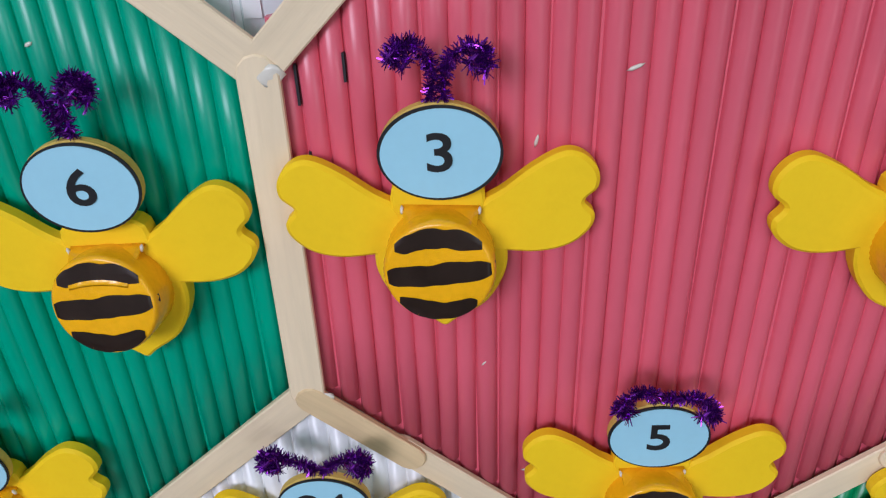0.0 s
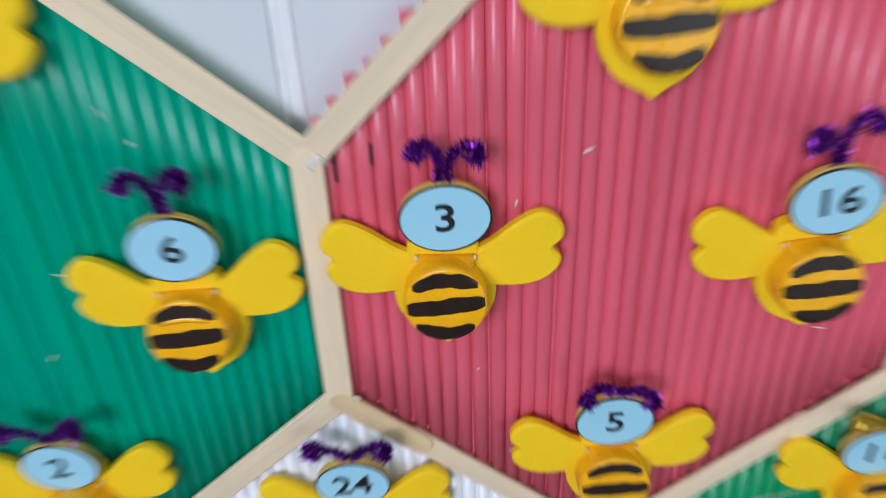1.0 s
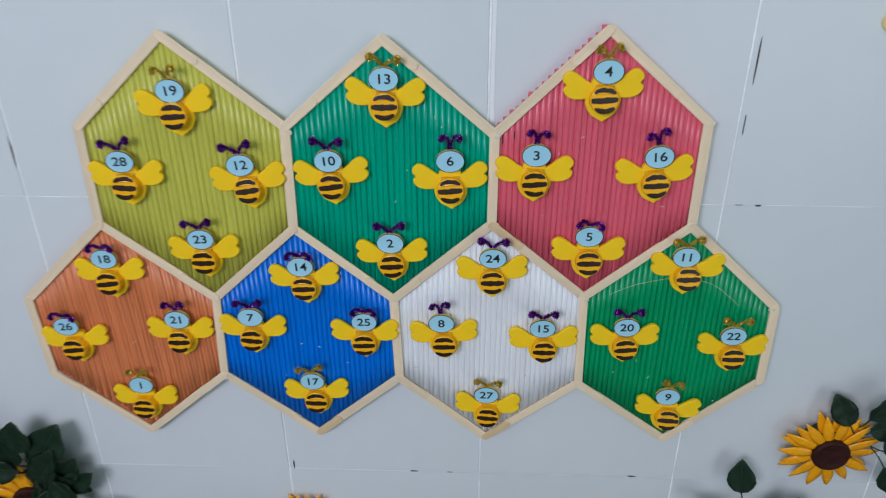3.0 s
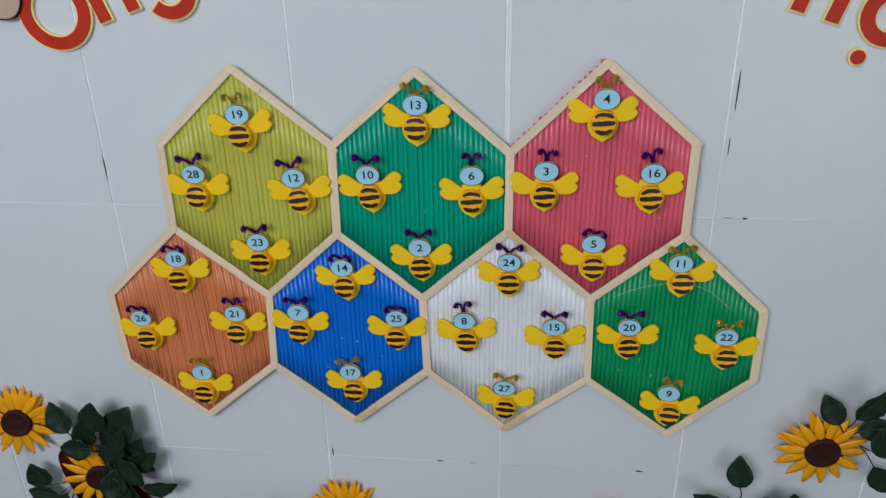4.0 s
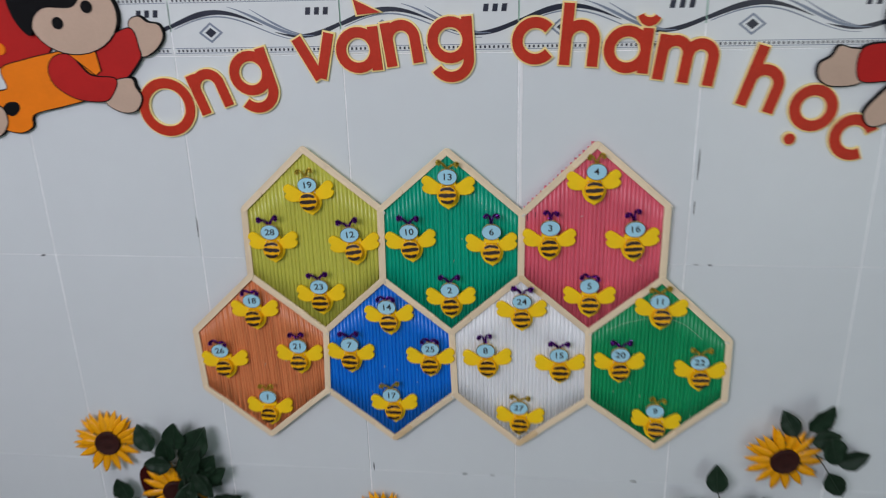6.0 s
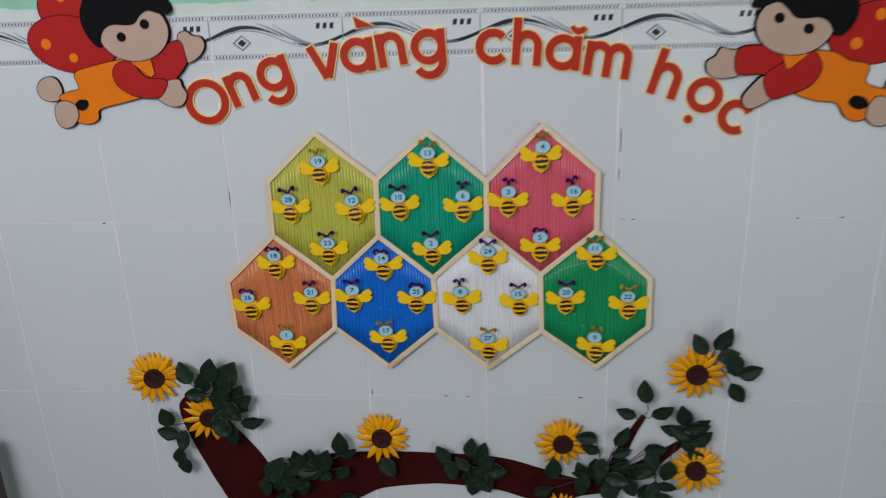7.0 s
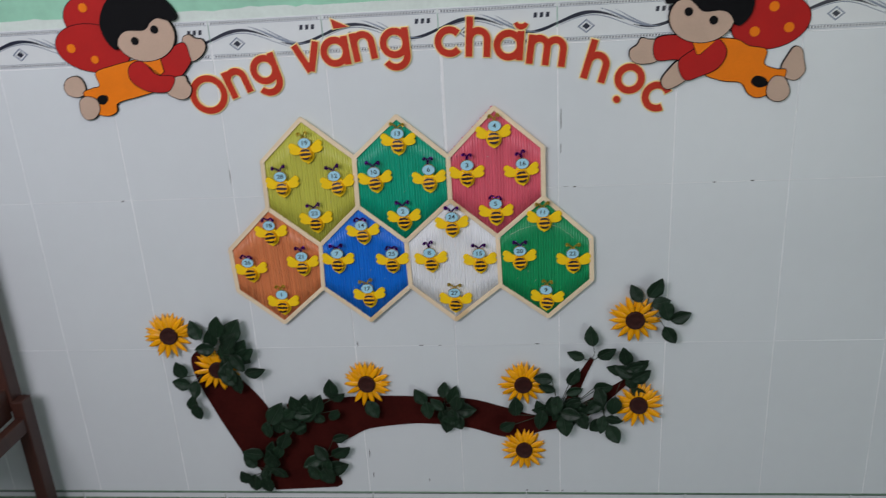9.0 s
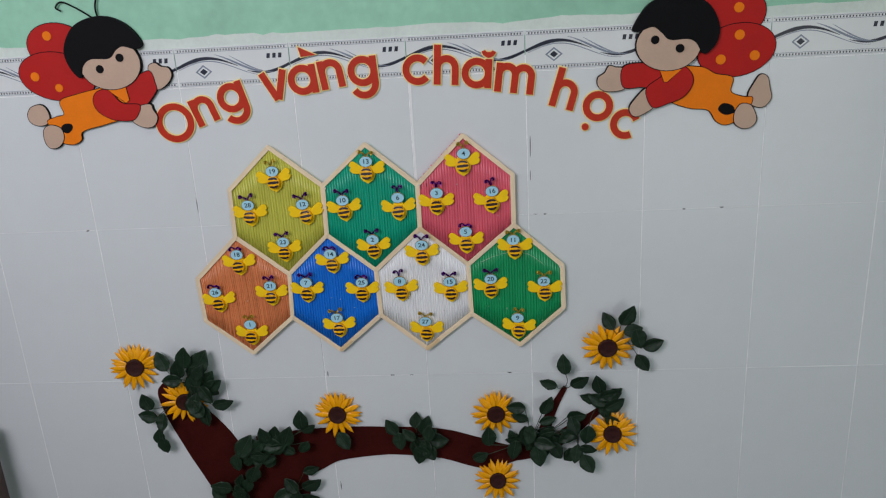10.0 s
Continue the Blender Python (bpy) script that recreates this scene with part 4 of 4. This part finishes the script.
RED, ORA, SKIN, BLK = 0, 1, 2, 3
doll("flat foam doll with red wings, orange overalls and black hair", [
    (RED, lobe(-0.310, 1.262, 0.068, 0.050, -8)), (RED, lobe(-0.325, 1.202, 0.084, 0.051, -8)),
    (ORA, lobe(-0.330, 1.287, 0.0095, 0.0095)), (ORA, lobe(-0.374, 1.204, 0.0095, 0.0095)), (ORA, lobe(-0.325, 1.178, 0.0085, 0.0085)),
    (SKIN, blob((-0.379, 1.144), (-0.366, 1.138), (-0.360, 1.120), (-0.366, 1.104), (-0.385, 1.099), (-0.403, 1.106), (-0.408, 1.122), (-0.398, 1.138))),
    (ORA, blob((-0.250, 1.170), (-0.205, 1.175), (-0.165, 1.150), (-0.190, 1.110), (-0.235, 1.096), (-0.290, 1.083), (-0.298, 1.064), (-0.318, 1.055), (-0.345, 1.062),
               (-0.352, 1.085), (-0.366, 1.107), (-0.345, 1.116), (-0.325, 1.122), (-0.328, 1.150), (-0.290, 1.162))),
    (BLK, blob((-0.330, 1.100), (-0.314, 1.100), (-0.312, 1.090), (-0.325, 1.080), (-0.340, 1.088))),
    (SKIN, blob((-0.352, 1.098), (-0.338, 1.090), (-0.336, 1.070), (-0.350, 1.052), (-0.370, 1.049), (-0.380, 1.064), (-0.378, 1.088), (-0.366, 1.098))),
    (SKIN, blob((-0.118, 1.196), (-0.118, 1.214), (-0.104, 1.220), (-0.092, 1.212), (-0.076, 1.208), (-0.072, 1.192), (-0.086, 1.174), (-0.108, 1.166))),
    (RED, blob((-0.190, 1.180), (-0.150, 1.194), (-0.118, 1.204), (-0.110, 1.178), (-0.112, 1.160), (-0.150, 1.125), (-0.180, 1.140))),
    (SKIN, blob((-0.150, 1.132), (-0.128, 1.134), (-0.124, 1.122), (-0.117, 1.106), (-0.128, 1.088), (-0.150, 1.086), (-0.172, 1.100), (-0.166, 1.120))),
    (RED, blob((-0.190, 1.140), (-0.152, 1.134), (-0.160, 1.112), (-0.176, 1.102), (-0.215, 1.106), (-0.245, 1.125), (-0.252, 1.148), (-0.240, 1.166), (-0.215, 1.168))),
    (ORA, ccw([(-0.218, 1.172), (-0.176, 1.178), (-0.172, 1.146), (-0.180, 1.140)])),
    (SKIN, lobe(-0.200, 1.222, 0.066, 0.052, 4)),
    (BLK, blob((-0.270, 1.198), (-0.290, 1.225), (-0.292, 1.262), (-0.262, 1.304), (-0.205, 1.320), (-0.155, 1.302), (-0.126, 1.264), (-0.138, 1.252), (-0.165, 1.259), (-0.182, 1.252),
               (-0.200, 1.236), (-0.240, 1.236), (-0.260, 1.222))),
    (BLK, lobe(-0.2235, 1.2135, 0.0085, 0.0085)), (BLK, lobe(-0.176, 1.235, 0.0085, 0.0085)),
], [[(-0.224, 1.319), (-0.252, 1.338), (-0.283, 1.353), (-0.298, 1.343), (-0.288, 1.335)], [(-0.212, 1.320), (-0.213, 1.340), (-0.206, 1.362), (-0.200, 1.385), (-0.185, 1.388)]], 0.0065, 0.0025)
doll("flat foam doll with red spotted wings and reaching arms", [
    (RED, lobe(1.095, 1.262, 0.068, 0.052, 4)), (RED, lobe(1.110, 1.190, 0.077, 0.052, 8)),
    (ORA, lobe(1.110, 1.273, 0.0098, 0.0098)), (ORA, lobe(1.114, 1.220, 0.0098, 0.0098)), (ORA, lobe(1.146, 1.178, 0.0098, 0.0098)), (ORA, lobe(1.079, 1.173, 0.0098, 0.0098)),
    (SKIN, blob((1.160, 1.139), (1.174, 1.134), (1.180, 1.112), (1.184, 1.090), (1.168, 1.073), (1.145, 1.080), (1.138, 1.100), (1.148, 1.122))),
    (ORA, blob((0.985, 1.160), (1.040, 1.160), (1.070, 1.145), (1.104, 1.136), (1.102, 1.108), (1.128, 1.096), (1.146, 1.094), (1.142, 1.076), (1.120, 1.050), (1.096, 1.040), (1.076, 1.048),
               (1.058, 1.072), (1.020, 1.078), (0.980, 1.095), (0.965, 1.130))),
    (BLK, blob((1.088, 1.083), (1.106, 1.078), (1.110, 1.066), (1.094, 1.062), (1.080, 1.072))),
    (SKIN, blob((1.130, 1.082), (1.146, 1.076), (1.157, 1.050), (1.148, 1.034), (1.130, 1.031), (1.114, 1.042), (1.112, 1.062), (1.120, 1.078))),
    (SKIN, blob((0.888, 1.162), (0.868, 1.168), (0.854, 1.171), (0.846, 1.158), (0.832, 1.148), (0.834, 1.130), (0.852, 1.120), (0.888, 1.126))),
    (RED, blob((0.958, 1.165), (0.915, 1.174), (0.882, 1.166), (0.884, 1.128), (0.920, 1.126), (0.950, 1.126))),
    (SKIN, blob((0.930, 1.122), (0.910, 1.104), (0.897, 1.084), (0.904, 1.068), (0.920, 1.068), (0.948, 1.086), (0.945, 1.108))),
    (RED, blob((0.998, 1.162), (1.018, 1.152), (1.024, 1.130), (1.008, 1.104), (0.975, 1.090), (0.944, 1.084), (0.930, 1.118), (0.950, 1.138))),
    (ORA, ccw([(0.956, 1.160), (1.000, 1.158), (0.972, 1.134), (0.966, 1.134)])),
    (SKIN, lobe(0.972, 1.207, 0.064, 0.050, -4)),
    (BLK, blob((1.044, 1.188), (1.066, 1.208), (1.070, 1.242), (1.045, 1.285), (0.990, 1.303), (0.935, 1.290), (0.902, 1.244), (0.912, 1.238), (0.940, 1.246), (0.958, 1.234),
               (0.975, 1.219), (1.010, 1.219), (1.028, 1.210))),
    (BLK, lobe(0.945, 1.219, 0.0085, 0.0085)), (BLK, lobe(0.995, 1.200, 0.0085, 0.0085)),
], [[(1.000, 1.300), (1.010, 1.322), (1.028, 1.345), (1.040, 1.352)], [(0.985, 1.302), (0.975, 1.325), (0.955, 1.345), (0.943, 1.340)]], 0.0005, -0.002)


# ---- wooden chair in the corner by the wall ----
chair = thing("chair", "brown varnished wooden chair standing with its back to the wall", "chair")
CX, CY, SEAT = -0.655, -0.070, 0.375
for lx, ly in ((CX, CY), (CX - 0.40, CY), (CX, CY - 0.40), (CX - 0.40, CY - 0.40)):
    part("leg", box(bmesh.new(), lx - 0.016, lx + 0.016, ly - 0.02, ly + 0.02, FLOOR_Z, SEAT, 0.003), CHAIR_WOOD, chair)
for lx in (CX - 0.032, CX - 0.368):
    part("back_post", box(bmesh.new(), lx - 0.020, lx + 0.020, CY - 0.016, CY + 0.028, SEAT - 0.03, SEAT + 0.44, 0.004), CHAIR_WOOD, chair)
    part("seat_rail", box(bmesh.new(), lx - 0.012, lx + 0.012, CY - 0.40, CY - 0.016, SEAT - 0.046, SEAT + 0.035, 0.003), CHAIR_WOOD, chair)
for lx in (CX, CX - 0.40):
    part("stretcher", box(bmesh.new(), lx - 0.012, lx + 0.012, CY - 0.38, CY - 0.02, SEAT - 0.085, SEAT - 0.045, 0.003), CHAIR_WOOD, chair)
part("seat", box(bmesh.new(), CX - 0.36, CX - 0.041, CY - 0.42, CY - 0.04, SEAT + 0.008, SEAT + 0.028, 0.004), CHAIR_WOOD, chair)
for z in (0.20, 0.37):
    part("back_slat", box(bmesh.new(), CX - 0.376, CX - 0.024, CY - 0.008, CY + 0.012, SEAT + z, SEAT + z + 0.06, 0.004), CHAIR_WOOD, chair)


# ---- assumed window behind the camera ----
for i, (a, b) in enumerate(WIN):
    win = tagged(new("window_%d" % (i + 1)), "open white framed window assumed behind the camera", "window", kind="structure")
    for xa, xb, za, zb in ((a, b, 1.5, 1.55), (a, b, 2.65, 2.7), (a, a + 0.05, 1.55, 2.65), (b - 0.05, b, 1.55, 2.65)):
        part("window_frame", box(bmesh.new(), xa, xb, Y0 - 0.10, Y0 - 0.05, za, zb, 0.004), FRAME_PAINT, win)

# ---- small chips along the tile joints ----
rc = random.Random(4)
chips = thing("joint_chips", "small dark chips and dirt along the tile joints", "chipped grout", kind="structure")
for x, z, w, h in ((0.632, 0.472, 0.009, 0.0022), (0.353, 0.472, 0.008, 0.002), (0.400, 0.4715, 0.007, 0.0012), (0.198, 0.478, 0.0018, 0.012), (-0.323, 0.856, 0.006, 0.002), (0.691, 1.008, 0.0016, 0.040), (0.690, 0.945, 0.0012, 0.02),
                   (1.10, 0.858, 0.008, 0.002), (1.02, 0.857, 0.006, 0.002), (0.905, 0.473, 0.004, 0.002), (0.20, 0.165, 0.0018, 0.02), (0.205, 0.10, 0.002, 0.014), (0.70, 0.858, 0.012, 0.0016), (0.72, 0.857, 0.006, 0.002), (-0.057, 0.905, 0.0010, 0.03),
                   (0.600, 0.054, 0.005, 0.002), (0.652, 0.053, 0.010, 0.0012), (0.690, 0.0535, 0.004, 0.0016), (0.748, 0.052, 0.006, 0.0012), (1.090, 0.052, 0.005, 0.0024), (1.150, 0.0525, 0.008, 0.0012), (0.350, 0.085, 0.0016, 0.008)):
    pts = [(x + w * (math.cos(a) * 0.6 + 0.25 * noise.noise((x * 90, a * 2, z))), z + h * (math.sin(a) * 0.6 + 0.25 * noise.noise((z * 90, a * 2, x)))) for a in [k * math.pi / 5 for k in range(10)]]
    part("chip", slab(bmesh.new(), pts, 0.002, -0.0004), CHIP, chips)

# filler line in one joint; its highlight is put into the bright white
caulk = ribbon_slab(bmesh.new(), [Vector((0.4415 + 0.0007 * noise.noise((0, 0, z * 30)), z)) for z in [0.945 + 0.01 * k for k in range(22)]], [0.0044, 0.0036, 0.0048], 0.002, -0.0007)
structure("trim", caulk, FILLER_GLINT, "line of shiny white filler in a tile joint, highlight painted in", "joint filler")

# ---- wall tiles, one by one ----
TW, J0 = 0.2466, -0.0555


def tile_mesh(w, h, material):
    bm = bmesh.new()
    slab(bm, [(-w / 2, -h / 2), (w / 2, -h / 2), (w / 2, h / 2), (-w / 2, h / 2)], 0.004, 0.0, bevel=0.0005)
    return mesh_of("tile", bm, material)


def border_pattern():
    """The printed waves, lozenge, dashes and dotted lines of one border tile."""
    bm = bmesh.new()
    w, h = TW - 0.002, BORDER_TOP - BORDER_BOT
    y0, y1 = 0.0010, -0.00025
    wave = lambda u, lift: Vector((-w / 2 + u * w, 0.016 * math.sin(2 * math.pi * (u - 0.03)) + lift))
    def band(u0, u1, lift0, lift1, widths, index):
        ribbon_slab(bm, [wave(u0 + (u1 - u0) * i / 28, lift0 + (lift1 - lift0) * i / 28) for i in range(29)], widths, y0, y1 - 0.00004 * index, index)
    band(0.0, 0.55, 0.002, 0.001, [0.0055, 0.0080, 0.005, 0.0008], 0)
    band(0.62, 1.0, -0.002, 0.002, [0.0006, 0.0045, 0.0065, 0.0055], 0)
    band(0.02, 0.80, -0.0035, -0.006, [0.0012, 0.002, 0.0016, 0.0006], 1)
    band(0.35, 0.85, 0.010, -0.001, [0.0006, 0.004, 0.004, 0.0008], 1)
    band(0.48, 0.78, 0.016, 0.002, [0.0006, 0.003, 0.0008], 1)
    cx, cz = -w / 2 + 0.058, -0.010
    for r0, r1, index in ((0.0180, 0.0135, 1), (0.0085, 0.0, 0)):
        k = 0.8
        o = [(cx + r0, cz), (cx, cz + r0 * k), (cx - r0, cz), (cx, cz - r0 * k)]
        if r1:
            q = [(cx + r1, cz), (cx, cz + r1 * k), (cx - r1, cz), (cx, cz - r1 * k)]
            for i in range(4):
                slab(bm, [o[i], o[(i + 1) % 4], q[(i + 1) % 4], q[i]], y0, y1, index)
        else:
            slab(bm, o, y0, y1, index)
    for i in range(3):
        x = w / 2 - 0.048 + 0.0125 * i
        slab(bm, [(x, 0.012), (x + 0.007, 0.012), (x + 0.0085, 0.022), (x + 0.0015, 0.022)], y0, y1, 0)
    for z in (0.0345, -0.0345):
        for dz in (-0.0034, 0.0034):
            slab(bm, [(-w / 2 + 0.002, z + dz - 0.0004), (w / 2 - 0.002, z + dz - 0.0004), (w / 2 - 0.002, z + dz + 0.0005), (-w / 2 + 0.002, z + dz + 0.0005)], y0, y1, 1)
        x = -w / 2 + 0.006
        while x < w / 2 - 0.004:
            slab(bm, [(x, z - 0.0018), (x + 0.0026, z - 0.0018), (x + 0.0026, z + 0.0018), (x, z + 0.0018)], y0, y1, 0)
            x += 0.0062
    return mesh_of("printed_pattern", bm, [NAVY, SLATE])


def skirting_pattern():
    """Pale scrolls and dark leaves of one green skirting tile."""
    bm = bmesh.new()
    w = 0.396
    y0, y1 = -0.0020, -0.00445
    slab(bm, [(-w / 2, 0.046), (w / 2, 0.046), (w / 2, 0.0475), (-w / 2, 0.0475)], y0, y1, 3)
    slab(bm, [(-w / 2, 0.032), (w / 2, 0.032), (w / 2, 0.0458), (-w / 2, 0.0458)], y0, y1 + 0.0001, 4)
    slab(bm, [(-w / 2 - 0.0008, -0.05), (-w / 2 + 0.0022, -0.05), (-w / 2 + 0.0022, 0.0478), (-w / 2 - 0.0008, 0.0478)], y0, y1 - 0.0002, 4)
    for cx, s in ((-0.15, 1.1), (-0.07, 1.35), (0.07, 1.2), (0.15, 1.0)):
        slab(bm, smooth_loop([(cx - 0.05 * s, -0.04), (cx - 0.03 * s, 0.004), (cx, 0.020), (cx + 0.035 * s, 0.006), (cx + 0.055 * s, -0.02), (cx + 0.03 * s, -0.044)], 5), y0, y1 + 0.00012 - 0.00004 * s, 0)
    for cx, cz, r, flip in ((-0.155, 0.004, 0.019, 1), (0.035, 0.008, 0.015, -1), (0.115, -0.012, 0.016, 1)):
        line = [Vector((cx + flip * r * (1 - i / 44) * math.cos(i * 0.26), cz + r * (1 - i / 44) * math.sin(i * 0.26))) for i in range(36)]
        ribbon_slab(bm, line, [0.0022, 0.0030, 0.0035], y0, y1 - 0.0001, 2)
    for pts in ([(-0.135, 0.022), (-0.09, 0.012), (-0.04, 0.004), (0.0, -0.014), (0.05, -0.024)], [(0.05, 0.020), (0.09, 0.010), (0.13, 0.016), (0.18, 0.006)], [(-0.19, -0.02), (-0.15, -0.03), (-0.11, -0.022)]):
        ribbon_slab(bm, smooth_line(pts, 6), [0.0008, 0.006, 0.0045, 0.0008], y0, y1 - 0.00016, 2)
    return mesh_of("printed_pattern", bm, [DEEP_GREEN, LEAF_GLAZE, SCROLL_GLAZE, NAVY, BORDER_TILE])


rt = random.Random(2)
TILES = {z: tile_mesh(TW - 0.0019, h - 0.0010, TILE) for z, h in ((1, BORDER_BOT - ROW_1), (2, ROW_1 - ROW_2), (3, ROW_2 - ROW_3))}
ROWS_Z = {1: (BORDER_BOT + ROW_1) / 2, 2: (ROW_1 + ROW_2) / 2, 3: (ROW_2 + ROW_3) / 2}
B_TILE, B_PRINT = tile_mesh(TW - 0.0018, BORDER_TOP - BORDER_BOT - 0.0016, BORDER_TILE), border_pattern()
for col in range(-9, 13):
    x = J0 + TW * (col + 0.5)
    if not X0 + 0.13 < x < X1 - 0.13:
        continue
    for row in (1, 2, 3):
        ob = part("tile", TILES[row], None, wall_north)
        ob.matrix_basis = pose(x, rt.uniform(-0.0004, 0.0002), ROWS_Z[row], rt.uniform(-0.12, 0.12), 0, rt.uniform(-0.2, 0.2))
    ob = part("border_tile", B_TILE, None, wall_north, "white border tile printed with navy and grey waves")
    ob.matrix_basis = pose(x, rt.uniform(-0.0004, 0.0001), (BORDER_TOP + BORDER_BOT) / 2, 0, 0, rt.uniform(-0.1, 0.1))
    part("printed_pattern", B_PRINT, None, ob)
S_MESH = mesh_of("skirting_tile", slab(bmesh.new(), [(-0.1985, -0.0555), (0.1985, -0.0555), (0.1985, 0.0485), (-0.1985, 0.0485)], 0.004, -0.0040, bevel=0.0012), LEAF_GLAZE)
S_PRINT = skirting_pattern()
for i in range(-6, 9):
    x = -0.2 + 0.3985 * (i + 0.5)
    if not X0 + 0.2 < x < X1 - 0.2:
        continue
    ob = part("skirting_tile", S_MESH, None, wall_north, "green skirting tile printed with pale scrolls")
    ob.matrix_basis = pose(x, 0, ROW_3 - 0.0485, 0, 0, 0)
    part("printed_pattern", S_PRINT, None, ob)
